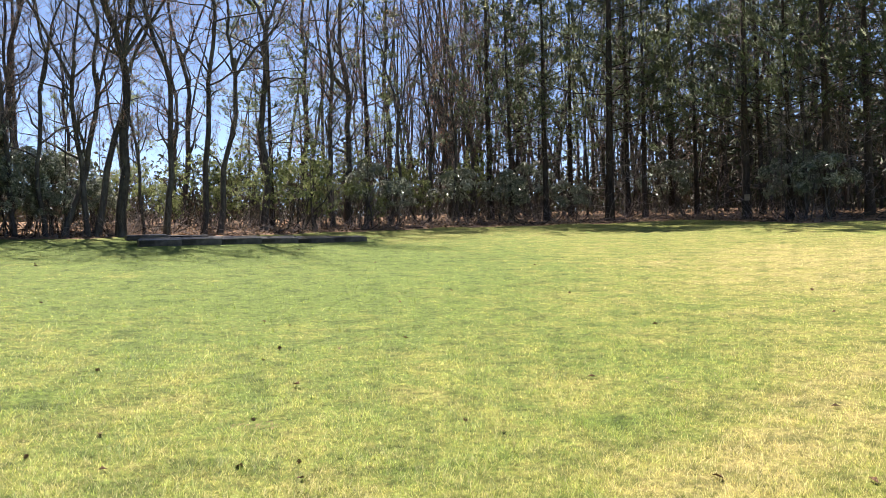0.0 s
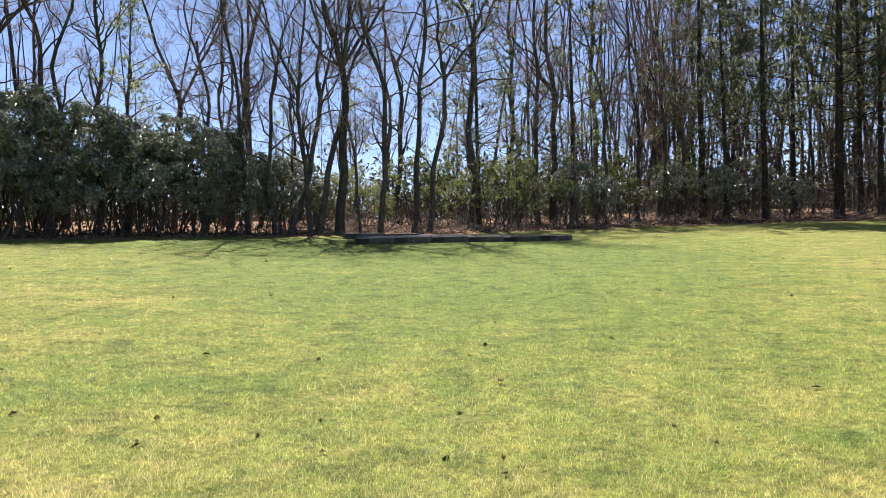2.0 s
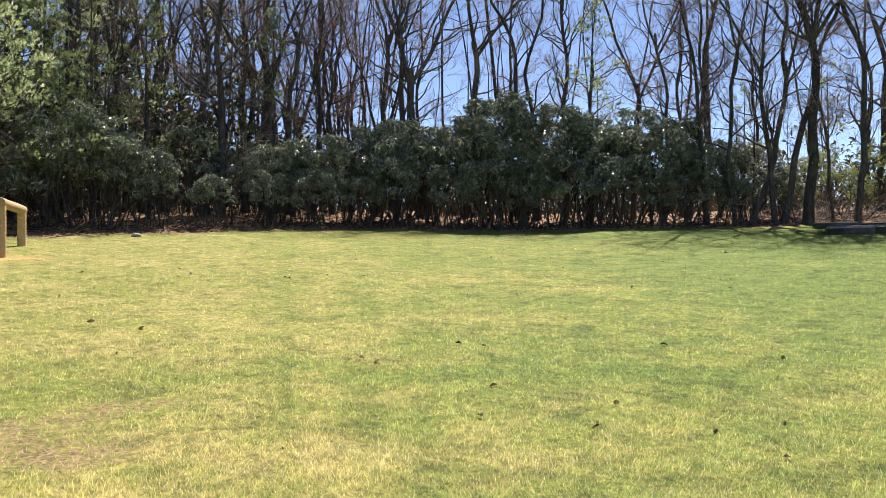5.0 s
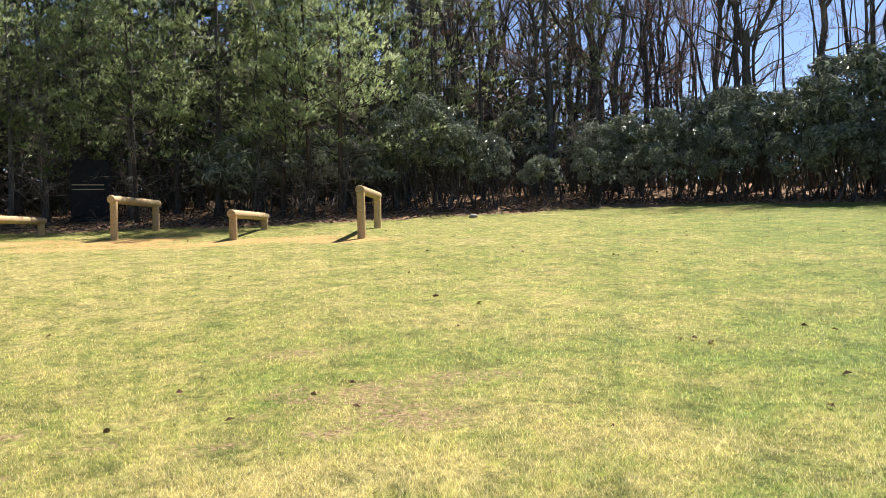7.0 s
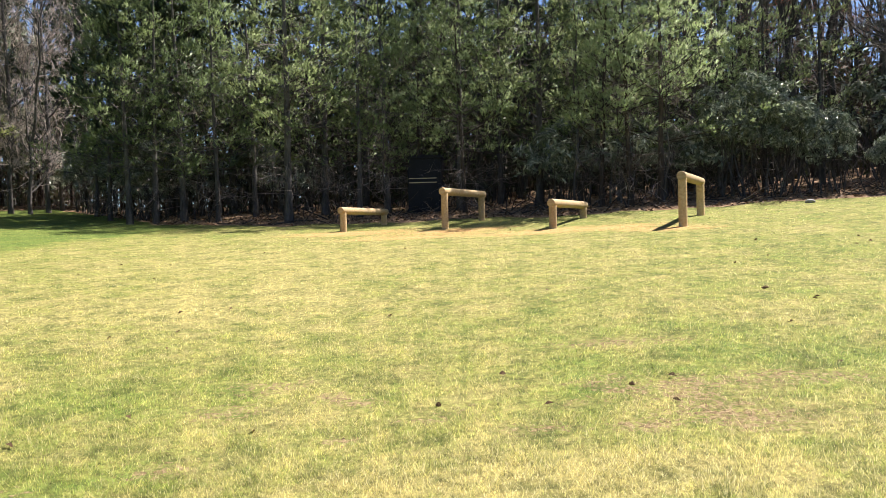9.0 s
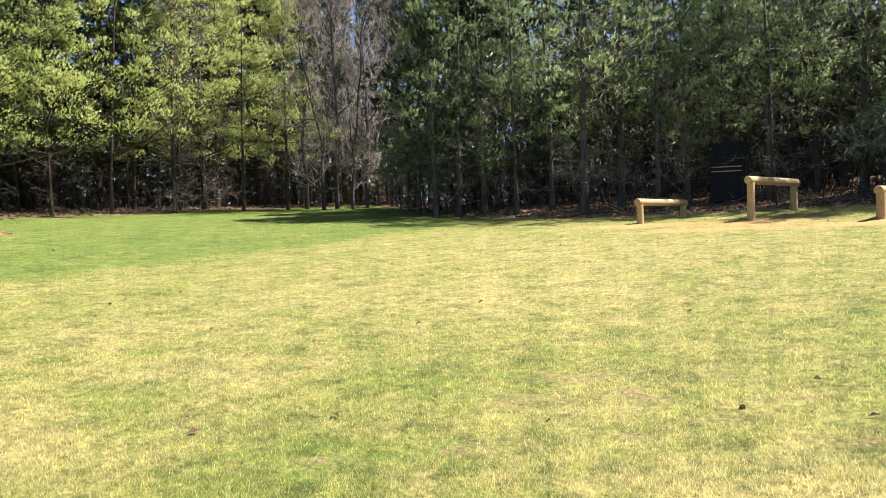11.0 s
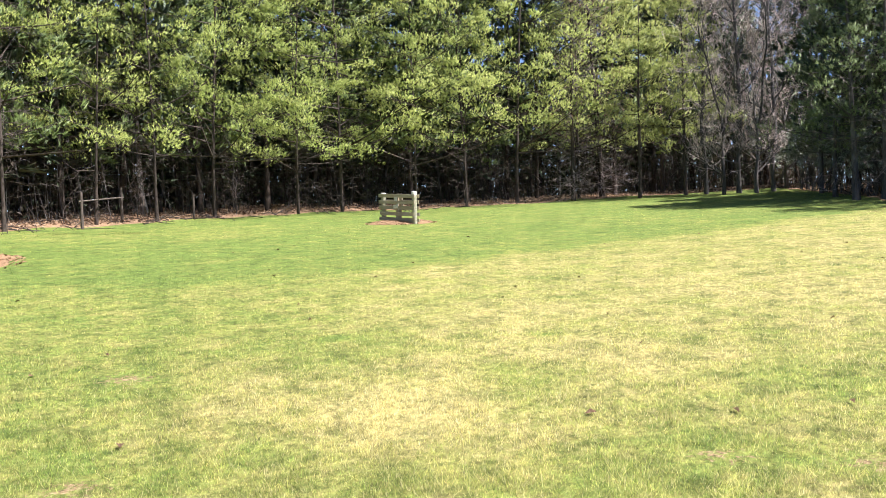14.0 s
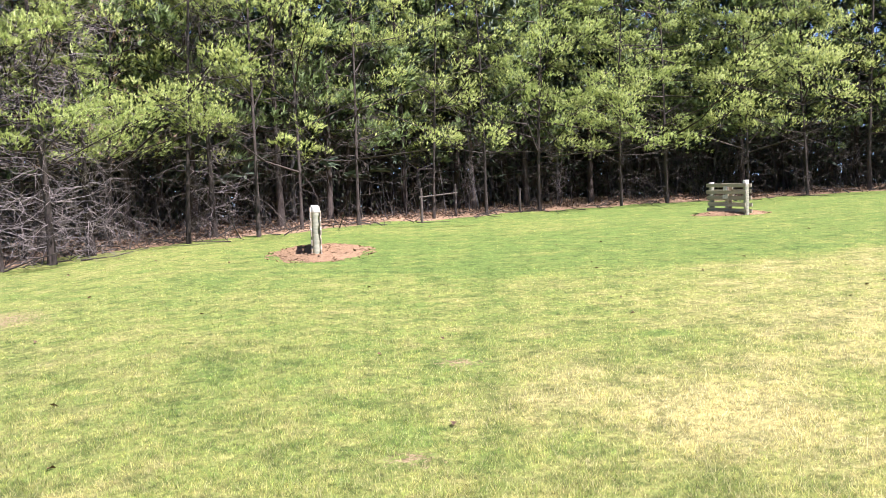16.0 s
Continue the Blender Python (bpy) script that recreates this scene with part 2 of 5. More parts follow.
CABIN = make_plain("dark_blue_black_plastic", (0.004, 0.005, 0.008), (0.009, 0.010, 0.015), 5.0, 0.6, 0.2, 0.1)
BEIGE = make_plain("beige_strip", (0.36, 0.30, 0.18), (0.5, 0.42, 0.27), 9.0)
STONE = make_plain("field_stone", (0.16, 0.15, 0.14), (0.38, 0.36, 0.33), 11.0, 0.85, 0.3, 0.8, 0.03)
CONE = make_plain("pine_cone_scales", (0.05, 0.03, 0.02), (0.2, 0.12, 0.07), 60.0, 0.9, 0.2, 0.8, 0.02)

# ---- plan ----
def table(rows):
    a = np.array(rows, float)
    return lambda az: np.interp((np.asarray(az) + 100.0) % 360.0 - 100.0, a[:, 0], a[:, 1])


# slope of the meadow by azimuth (degrees to the left of +y), and the elevation at which its edge stands from the eye
slope_at = table([(-100, -0.06), (-40, 0.03), (-30, 0.080), (-16, 0.0837), (0, 0.088), (20, 0.0945), (40, 0.096), (60, 0.096), (74, 0.0946),
                  (83, 0.0878), (90, 0.083), (97, 0.078), (110, 0.0725), (141, 0.069), (170, 0.071), (180, 0.065), (190, 0.05), (215, 0.0), (260, -0.06)])
edge_at = table([(-100, 24), (-40, 30), (-30, 29), (-24.5, 28.7), (-16, 32.5), (-10.5, 31), (-3.5, 30), (3.3, 28.2), (11, 25.2), (18.5, 24.2), (27, 23.9),
                 (39, 22.7), (51, 23.6), (57, 23.6), (63, 22.4), (68, 21.6), (71, 21.2), (82, 20.9), (94, 23.0), (102, 23.8), (110, 27), (116, 40.5),
                 (118, 41), (126, 39), (133.5, 34.8), (141, 33.5), (148, 32.0), (155, 29.5), (160.5, 26.5), (164.3, 25.5), (171, 22.0), (179.5, 21.0),
                 (189.4, 18.8), (215, 18), (260, 24)])
rise_at = table([(-100, 0.0), (-30, 0.10), (0, 0.12), (30, 0.11), (45, 0.12), (60, 0.15), (85, 0.13), (105, 0.10), (118, 0.07), (150, 0.10), (190, 0.10), (260, 0.0)])


def wander(x, y, s):
    """Smooth unevenness of about unit size."""
    return (np.sin(x * s + 1.3 * np.sin(y * s * 0.7 + 0.5)) + np.sin(y * s * 1.13 + 1.7 * np.sin(x * s * 0.61 + 2.0))) * 0.5


def edge_r(az):
    a = np.radians(az)
    return edge_at(az) * (1 + 0.010 * np.sin(a * 37 + 1) + 0.008 * np.sin(a * 83 + 2))


def ground_z(x, y):
    x, y = np.asarray(x, float), np.asarray(y, float)
    r, az = np.hypot(x, y), np.degrees(np.arctan2(-x, y))
    re = edge_at(az)
    soft = np.clip(r / 2.5, 0, 1)
    z = slope_at(az) * np.minimum(r, re) * soft * soft * (3 - 2 * soft)
    out = np.clip(r - re, 0, 18)
    z = z + rise_at(az) * (out - out * out / 54)
    return z + 0.02 * wander(x, y, 0.9) * np.clip(r / 5, 0, 1) + 0.05 * wander(x, y, 0.55) * np.clip((r - re) / 4, 0, 1)


def at(az, r):
    a = radians(az)
    return -r * math.sin(a), r * math.cos(a)


def place(az, r, sink=0.0):
    x, y = at(az, r)
    return Vector((x, y, float(ground_z(x, y)) - sink))


# ---- mesh helpers ----
class Acc:
    """Gathers vertices and faces for one mesh."""
    def __init__(self):
        self.v, self.f, self.n = [], [], 0
        self.normals, self.rounded = [], False

    def add(self, verts, faces, normals=None):
        """normals: of the cushion that loose leaves make up together; none: each leaf's own."""
        verts = np.asarray(verts, float).reshape(-1, 3)
        self.v.append(verts)
        self.rounded = self.rounded or normals is not None
        self.normals.append(np.zeros(verts.shape) if normals is None else normals)
        self.f.append(np.asarray(faces, int) + self.n)
        self.n += len(verts)

    def mesh(self, name, material, smooth=True):
        me = bpy.data.meshes.new(name)
        verts = np.concatenate(self.v)
        loops = np.concatenate([f.ravel() for f in self.f])
        sizes = np.concatenate([np.full(len(f), f.shape[1]) for f in self.f])
        me.vertices.add(len(verts))
        me.vertices.foreach_set("co", verts.ravel().astype(np.float32))
        me.loops.add(len(loops))
        me.loops.foreach_set("vertex_index", loops.astype(np.int32))
        me.polygons.add(len(sizes))
        starts = np.concatenate([[0], np.cumsum(sizes)[:-1]])
        me.polygons.foreach_set("loop_start", starts.astype(np.int32))
        me.polygons.foreach_set("use_smooth", np.full(len(sizes), smooth))
        me.update(calc_edges=True)
        if self.rounded:
            me.polygons.foreach_set("use_smooth", np.full(len(sizes), True))
            me.normals_split_custom_set_from_vertices(np.concatenate(self.normals).tolist())
        me.materials.append(material)
        return me


def tube(acc, pts, radii, sides=6, cap=False):
    pts, radii = np.asarray(pts, float), np.asarray(radii, float)
    d = np.gradient(pts, axis=0)
    d /= np.linalg.norm(d, axis=1)[:, None] + 1e-9
    ref = np.array([1.0, 0, 0]) if abs(d[0][0]) < 0.8 else np.array([0, 1.0, 0])
    u = np.cross(d, ref)
    u /= np.linalg.norm(u, axis=1)[:, None] + 1e-9
    w = np.cross(d, u)
    a = np.arange(sides) * 2 * np.pi / sides
    ring = pts[:, None] + radii[:, None, None] * (u[:, None] * np.cos(a)[None, :, None] + w[:, None] * np.sin(a)[None, :, None])
    n, i = len(pts), np.arange(sides)
    j = (i + 1) % sides
    faces = np.concatenate([np.stack([k * sides + i, k * sides + j, (k + 1) * sides + j, (k + 1) * sides + i], 1) for k in range(n - 1)])
    acc.add(ring.reshape(-1, 3), faces)
    if cap:
        for k, order in ((0, 1), (n - 1, -1)):
            acc.add(np.concatenate([ring[k], pts[k:k + 1]]), [[x, y, sides][::-order] for x, y in zip(i, j)])


STUFF = ("bud_haze", "crown", "foliage", "stem_clump", "chip_scatter", "dead_brush")


def part(name, data, parent, label=""):
    """One mesh under a thing; data is an Acc with its material, a mesh, or a bmesh with its material."""
    if isinstance(data, tuple):
        source, material = data
        if isinstance(source, Acc):
            data = source.mesh(name, material)
        else:
            data = bpy.data.meshes.new(name)
            source.to_mesh(data)
            source.free()
            data.materials.append(material)
    ob = new(name, data)
    ob.parent = parent
    if name in STUFF:
        tagged(ob, kind="stuff")
    return tagged(ob, label)


def thing(name, label, category, group="", kind="", at_pose=None):
    ob = tagged(new(name), label, category, group, kind)
    if at_pose is not None:
        ob.matrix_world = at_pose
    return ob


def box(sx, sy, sz, bevel=0.01, m=None, jitter=0.0):
    bm = bmesh.new()
    bmesh.ops.create_cube(bm, size=1.0, matrix=Matrix.Diagonal((sx, sy, sz, 1)))
    if bevel:
        bmesh.ops.bevel(bm, geom=bm.edges[:], offset=bevel, segments=2, affect="EDGES")
    if jitter:
        for v in bm.verts:
            v.co += Vector([random.uniform(-jitter, jitter) for _ in range(3)])
    if m is not None:
        bmesh.ops.transform(bm, matrix=m, verts=bm.verts)
    for f in bm.faces:
        f.smooth = False
    return bm


def log(radius, length, sides=14, rings=7, m=None, wobble=0.05, dome=0.15):
    """A turned pole along z from 0 to length with slightly rounded ends."""
    bm = bmesh.new()
    prof = [(0.0, 0.0), (0.8, 0.0), (0.97, dome * 0.35)]
    prof += [(1.0, dome + (length / radius - 2 * dome) * k / rings) for k in range(rings + 1)]
    prof += [(0.97, length / radius - dome * 0.35), (0.8, length / radius), (0.0, length / radius)]
    loops = []
    for p, h in prof:
        if p == 0:
            loops.append([bm.verts.new((0, 0, h * radius))])
        else:
            loops.append([bm.verts.new((radius * p * (1 + random.uniform(-wobble, wobble) * 0.5) * math.cos(a * 2 * math.pi / sides),
                                        radius * p * (1 + random.uniform(-wobble, wobble) * 0.5) * math.sin(a * 2 * math.pi / sides), h * radius)) for a in range(sides)])
    for la, lb in zip(loops, loops[1:]):
        for k in range(sides):
            q = (k + 1) % sides
            if len(la) == 1:
                bm.faces.new((la[0], lb[q], lb[k]))
            elif len(lb) == 1:
                bm.faces.new((la[k], la[q], lb[0]))
            else:
                bm.faces.new((la[k], la[q], lb[q], lb[k]))
    for f in bm.faces:
        f.smooth = True
    if m is not None:
        bmesh.ops.transform(bm, matrix=m, verts=bm.verts)
    return bm


# ---- the ground ----
# dry straw-coloured, green and bare places of the lawn: azimuth, distance, half width across, half depth, amount
DRY = [(142.5, 5.4, 1.4, 0.75, 0.8), (137, 4.8, 0.9, 0.45, 0.6), (150, 6.1, 0.7, 0.35, 0.45), (131, 7.0, 1.4, 0.6, 0.35), (124, 6.4, 1.2, 0.5, 0.3), (134, 5.4, 0.35, 0.9, -0.5), (103, 4.2, 1.0, 0.6, 0.2),
       (134, 8.5, 1.6, 1.2, 0.25), (112, 9.0, 3.0, 2.0, 0.3), (108, 16, 4.0, 5.0, 0.25), (120, 4.4, 0.8, 0.4, -0.3), (114, 6.0, 1.0, 0.5, -0.2), (131.6, 7.4, 0.22, 0.16, -1.0), (146, 7.6, 0.25, 0.16, -0.8),
       (-26, 16, 4.0, 6.0, 0.6), (-17.5, 4.3, 0.45, 0.5, 0.6), (-21, 4.9, 0.5, 0.5, 0.55), (-24.4, 5.6, 0.5, 0.6, 0.5), (-28, 6.8, 0.6, 0.8, 0.5), (-10.9, 5.2, 0.24, 0.2, -1.0), (-13, 7.5, 1.2, 0.5, -0.25),
       (85, 3.8, 0.8, 0.3, 1.0), (76, 3.9, 0.5, 0.2, 0.6), (50, 4.4, 1.3, 0.35, 0.6), (90, 14, 5.0, 4.0, 0.3), (48, 8.6, 1.6, 0.6, 0.35), (42.6, 12.2, 1.3, 0.5, 0.55), (35, 10.9, 1.1, 0.5, 0.5),
       (13, 18, 6.0, 5.0, -0.9), (4, 12, 4.0, 4.0, -0.5), (24, 12, 4.0, 4.0, -0.3), (6, 7.5, 6.0, 3.5, -0.15), (30.8, 6.3, 0.55, 0.22, -0.9), (47.9, 6.2, 1.1, 0.35, -0.4), (21.4, 14.3, 0.6, 0.5, 0.7), (30, 21.0, 4.0, 1.8, -0.5),
       (22, 6.5, 2.0, 1.4, -0.15), (128, 12.0, 3.0, 2.0, 0.2), (158, 23, 7.0, 2.0, 0.3), (166, 7.0, 4.0, 4.0, -0.22), (178, 12, 6.0, 7.0, -0.2), (78, 6.0, 1.2, 0.3, -0.3), (80.5, 5.3, 0.25, 0.12, -0.9)]
BARE = [(64.1, 5.7, 0.26, 0.14), (78.7, 6.6, 0.9, 0.22), (79.1, 5.6, 0.25, 0.12), (92.0, 6.0, 0.25, 0.12), (71.1, 4.8, 0.6, 0.35), (160.1, 6.5, 0.32, 0.25), (163.8, 4.35, 0.26, 0.18), (110.4, 4.4, 0.3, 0.2),
        (120.2, 4.3, 0.25, 0.15), (13.3, 5.3, 0.28, 0.13), (-15.1, 6.4, 0.2, 0.12), (189.6, 11.6, 0.8, 1.2), (106, 5.3, 0.4, 0.25), (103, 5.8, 0.5, 0.25), (68, 5.6, 0.5, 0.25), (74, 5.4, 0.4, 0.2)]
_spots = random.Random(44)
BARE += [(_spots.uniform(68, 104), _spots.uniform(4.5, 5.6), _spots.uniform(0.14, 0.42), _spots.uniform(0.08, 0.18)) for _ in range(24)]
CLAY = [(97, 19.6, 2.2, 1.1), (90, 18.6, 2.0, 1.0), (83.5, 17.0, 2.0, 0.9), (79, 16.9, 1.8, 0.7), (75, 16.0, 1.3, 0.6), (93, 17.6, 2.4, 0.6)]
RINGS = [(169.5, 16.9, 1.0, 1.8), (141.5, 25.6, 1.0, 0.8)]


def ellipses(x, y, rows, weighted=False):
    out = np.zeros_like(np.asarray(x, float))
    for row in rows:
        cx, cy = at(row[0], row[1])
        a = radians(row[0])
        dx, dy = x - cx, y - cy
        u, w = dx * math.cos(a) + dy * math.sin(a), -dx * math.sin(a) + dy * math.cos(a)
        q = np.exp(-((u / row[2]) ** 2 + (w / row[3]) ** 2))
        out = out + q * row[4] if weighted else np.maximum(out, q)
    return out


def dry_amount(x, y):
    # the greener ground beyond a mown line
    side = (-10.8 - 0.173 * (x + 6.3) - y) / (0.5 + 0.25 * np.clip(x + 8, 0, 12)) + 0.35 * wander(x, y, 1.9)
    k = np.clip(side * 0.5 + 0.5, 0, 1)
    k = k * k * (3 - 2 * k) * np.clip((1.0 - x) / 5, 0.25, 1)
    az = np.degrees(np.arctan2(-x, y))
    fresh = 0.13 * np.clip((62 - az) / 14, 0, 1) * (az > -100)
    return np.clip(0.5 + 0.5 * ellipses(x, y, DRY, True) - 0.34 * k - fresh, 0, 1)


def soil_amount(x, y):
    return ellipses(x, y, BARE) * 0.84


def make_ground_sheet():
    azs = np.concatenate([np.arange(-34, 194, 0.75), np.arange(194, 326, 6.0)])
    rs = np.concatenate([np.linspace(0.15, 3, 8), np.arange(3.25, 9, 0.22), np.arange(9, 46, 0.5), np.geomspace(47, 3500, 22)])
    A, R = np.meshgrid(azs, rs, indexing="ij")
    a = np.radians(A)
    X, Y = -R * np.sin(a), R * np.cos(a)
    Z = ground_z(X, Y)
    acc = Acc()
    na, nr = A.shape
    i, j = np.meshgrid(np.arange(na), np.arange(nr - 1), indexing="ij")
    i2 = (i + 1) % na
    acc.add(np.concatenate([np.stack([X, Y, Z], -1).reshape(-1, 3), [[0, 0, 0]]]),
            np.stack([i * nr + j, i * nr + j + 1, i2 * nr + j + 1, i2 * nr + j], -1).reshape(-1, 4))
    k = np.arange(na)
    acc.f.append(np.stack([k * nr, ((k + 1) % na) * nr, np.full(na, na * nr)], -1))
    me = acc.mesh("ground", GROUND)
    co = np.concatenate(acc.v)
    x, y = co[:, 0], co[:, 1]
    r, az = np.hypot(x, y), np.degrees(np.arctan2(-x, y))
    seen = ((az + 60) % 360 - 60 < 205) & ((az + 60) % 360 - 60 > -45)
    woods = np.clip(0.5 + (r - edge_r(az) - 1.3 * ((az + 60) % 360 > 188)) / 0.9, 0, 1) * seen
    for name, values in (("woods", woods), ("dry", dry_amount(x, y)), ("soil", soil_amount(x, y)), ("clay", ellipses(x, y, CLAY) * 0.85)):
        me.attributes.new(name, "FLOAT", "POINT").data.foreach_set("value", values.astype(np.float32))
    return tagged(new("ground", me), "sloping mown meadow of patchy green and straw grass, leaf litter under the trees", "ground", kind="structure")


make_ground_sheet()


def make_grass_stuff():
    rng = np.random.default_rng(4)
    acc, drys = Acc(), []
    for n, r0, r1 in ((500000, 3.3, 8.0), (130000, 8.0, 13.0), (140000, 13.0, 41.0)):
        az0, az1 = -33.0, 192.0
        u = rng.uniform(0, 1, n)
        r = (r0 ** -0.4 + u * (r1 ** -0.4 - r0 ** -0.4)) ** -2.5
        az = rng.uniform(az0, az1, n)
        a = np.radians(az)
        x, y = -r * np.sin(a), r * np.cos(a)
        tuft = 0.5 + 0.5 * wander(x * 9, y * 9, 1.0)
        keep = (r < edge_r(az) - 0.15 + 1.2 * (az > 128)) & (soil_amount(x, y) < rng.uniform(0.15, 0.9, n)) & (ring_amount(x, y) < 0.3) & (rng.uniform(0, 1, n) < 0.55 + 0.45 * tuft)
        x, y, tuft, r = x[keep], y[keep], tuft[keep], r[keep]
        n = len(x)
        z = ground_z(x, y)
        hh = 0.027 * (r / 4) ** -0.2 * rng.uniform(0.5, 1.3, n) * (0.7 + 0.6 * tuft)
        w = 0.0037 * (r / 4) ** 0.82
        lean = rng.uniform(0.2, 1.7, n) * hh
        la = rng.uniform(0, 2 * np.pi, n)
        b = la + np.pi / 2 + rng.normal(0, 0.5, n)
        dx, dy = np.cos(b) * w * 0.5, np.sin(b) * w * 0.5
        p = np.stack([np.stack([x + dx, y + dy, z - 0.004], -1), np.stack([x - dx, y - dy, z - 0.004], -1),
                      np.stack([x + np.cos(la) * lean, y + np.sin(la) * lean, z + hh], -1)], 1)
        acc.add(p.reshape(-1, 3), np.arange(3 * n).reshape(-1, 3), np.repeat(rng.normal(0, 0.25, (n, 3)) * [1, 1, 0] + [0, 0, 1.0], 3, 0))
        drys.append(np.repeat(dry_amount(x, y), 3))
    me = acc.mesh("grass", GRASS, False)
    me.attributes.new("dry", "FLOAT", "POINT").data.foreach_set("value", np.concatenate(drys).astype(np.float32))
    return tagged(new("grass", me), "short mown lawn grass, fresh green mixed with straw", "grass", kind="stuff")


def ring_amount(x, y):
    out = np.zeros_like(np.asarray(x, float))
    for az, r, w, d in RINGS:
        cx, cy = at(az, r)
        a = radians(az)
        dx, dy = x - cx, y - cy
        u, v = dx * math.cos(a) + dy * math.sin(a), -dx * math.sin(a) + dy * math.cos(a)
        out = np.maximum(out, (((u / w) ** 2 + (v / d) ** 2) < 1) * 1.0)
    return out


make_grass_stuff()


def make_mulch_bed(az, r, w, d, label):
    """A low oval heap of bark mulch on the lawn."""
    rng = np.random.default_rng(int(az))
    acc = Acc()
    nr, na = 9, 48
    pts = [[0, 0, 0.10]]
    for k in range(1, nr + 1):
        for q in range(na):
            t = q * 2 * math.pi / na
            e = 1 + 0.06 * math.sin(3 * t + az) + 0.05 * math.sin(7 * t)
            f = k / nr
            pts.append([w * f * e * math.cos(t), d * f * e * math.sin(t), 0.10 * (1 - f ** 3) - (0.03 if k == nr else 0) + rng.normal(0, 0.008)])
    pts = np.array(pts)
    c, a = place(az, r), radians(az)
    X = c.x + pts[:, 0] * math.cos(a) - pts[:, 1] * math.sin(a)
    Y = c.y + pts[:, 0] * math.sin(a) + pts[:, 1] * math.cos(a)
    V = np.stack([X - c.x, Y - c.y, ground_z(X, Y) + pts[:, 2] - c.z], -1)
    acc.add(V, [[0, 1 + q, 1 + (q + 1) % na] for q in range(na)])
    acc.f.append(np.array([[1 + k * na + q, 1 + (k + 1) * na + q, 1 + (k + 1) * na + (q + 1) % na, 1 + k * na + (q + 1) % na] for k in range(nr - 1) for q in range(na)]))
    ob = new("mulch_bed", acc.mesh("mulch_bed", MULCH))
    ob.location = c
    tagged(ob, label, "mulch bed")
    chips = Acc()
    for _ in range(420):
        f, t = math.sqrt(rng.uniform(0, 1.25)), rng.uniform(0, 2 * math.pi)
        u, v = w * f * math.cos(t), d * f * math.sin(t)
        x, y = c.x + u * math.cos(a) - v * math.sin(a), c.y + u * math.sin(a) + v * math.cos(a)
        z = float(ground_z(x, y)) + max(0.0, 0.10 * (1 - f ** 3)) + 0.005
        s, b, th = rng.uniform(0.02, 0.06), rng.uniform(0, 6.28), rng.uniform(0.008, 0.02)
        e1, e2 = np.array([math.cos(b), math.sin(b), rng.uniform(-0.4, 0.4)]) * s, np.array([-math.sin(b), math.cos(b), 0]) * s * 0.4
        o = np.array([x, y, z]) - np.array(c)
        up = np.array([0, 0, th])
        chips.add([o - e1 - e2, o + e1 - e2, o + e1 + e2, o - e1 + e2, o - e1 * 0.8 + up, o + e1 * 0.8 + up], [[0, 1, 5, 4], [2, 3, 4, 5]])
    part("chip_scatter", (chips, MULCH), ob)


make_mulch_bed(169.5, 16.9, 1.0, 1.8, "oval bed of red-brown bark mulch round a post-and-board screen")
make_mulch_bed(141.5, 25.6, 1.0, 0.8, "worn oval of bark mulch below a slatted board screen")

# ---- trees and shrubs ----
def bend(rng, start, way, length, n, wobble, lift=0.0):
    """A crooked line of n points."""
    p, d = np.array(start, float), np.array(way, float)
    d /= np.linalg.norm(d)
    out = [p.copy()]
    for _ in range(n - 1):
        d = d + rng.normal(0, wobble, 3) + np.array([0, 0, lift])
        d /= np.linalg.norm(d)
        p = p + d * length / (n - 1)
        out.append(p.copy())
    return np.array(out)


def around(rng, d, angle):
    """A way that leaves d by the angle, to a random side."""
    d = d / np.linalg.norm(d)
    side = np.cross(d, rng.normal(0, 1, 3))
    side /= np.linalg.norm(side) + 1e-9
    return d * math.cos(angle) + side * math.sin(angle)


def blades(acc, origins, ways, widths, flat=None, face=None, cushion=None):
    """Thin long triangles from origins along ways; flat: how much they stray from lying level across."""
    n = len(origins)
    rng = np.random.default_rng(n)
    other = rng.normal(0, 1, (n, 3)) if flat is None else rng.normal(0, flat, (n, 3)) + [0, 0, 1]
    if face is not None:
        other = rng.normal(0, 0.2, (n, 3)) + face
    side = np.cross(ways, other)
    side /= np.linalg.norm(side, axis=1)[:, None] + 1e-9
    side *= widths[:, None] * 0.5
    acc.add(np.stack([origins - side, origins + side, origins + ways], 1).reshape(-1, 3), np.arange(3 * n).reshape(-1, 3), None if cushion is None else np.repeat(cushion, 3, 0))


def sway_line(rng, start, lean, bow, length, n, wig, depth=0.0):
    """A stem that leans, bows once and sways from side to side as it rises; x runs across, y away."""
    h = np.linspace(0, length, n)
    ph = rng.uniform(0, 6.28, 4)
    grow = np.clip(h / 2.0, 0, 1)
    x = lean * h + bow * np.sin(np.pi * np.clip(h / 7.5, 0, 1)) + wig * grow * (np.sin(h * 0.9 + ph[0]) + 0.55 * np.sin(h * 2.1 + ph[1]) - math.sin(ph[0]) * 0.5)
    y = depth * h + wig * grow * (np.sin(h * 1.0 + ph[2]) + 0.5 * np.sin(h * 2.3 + ph[3]))
    line = np.stack([x - x[0], y - y[0], h], -1) + np.asarray(start, float)
    line[1:] += rng.normal(0, wig * 0.12, (n - 1, 3))
    return line


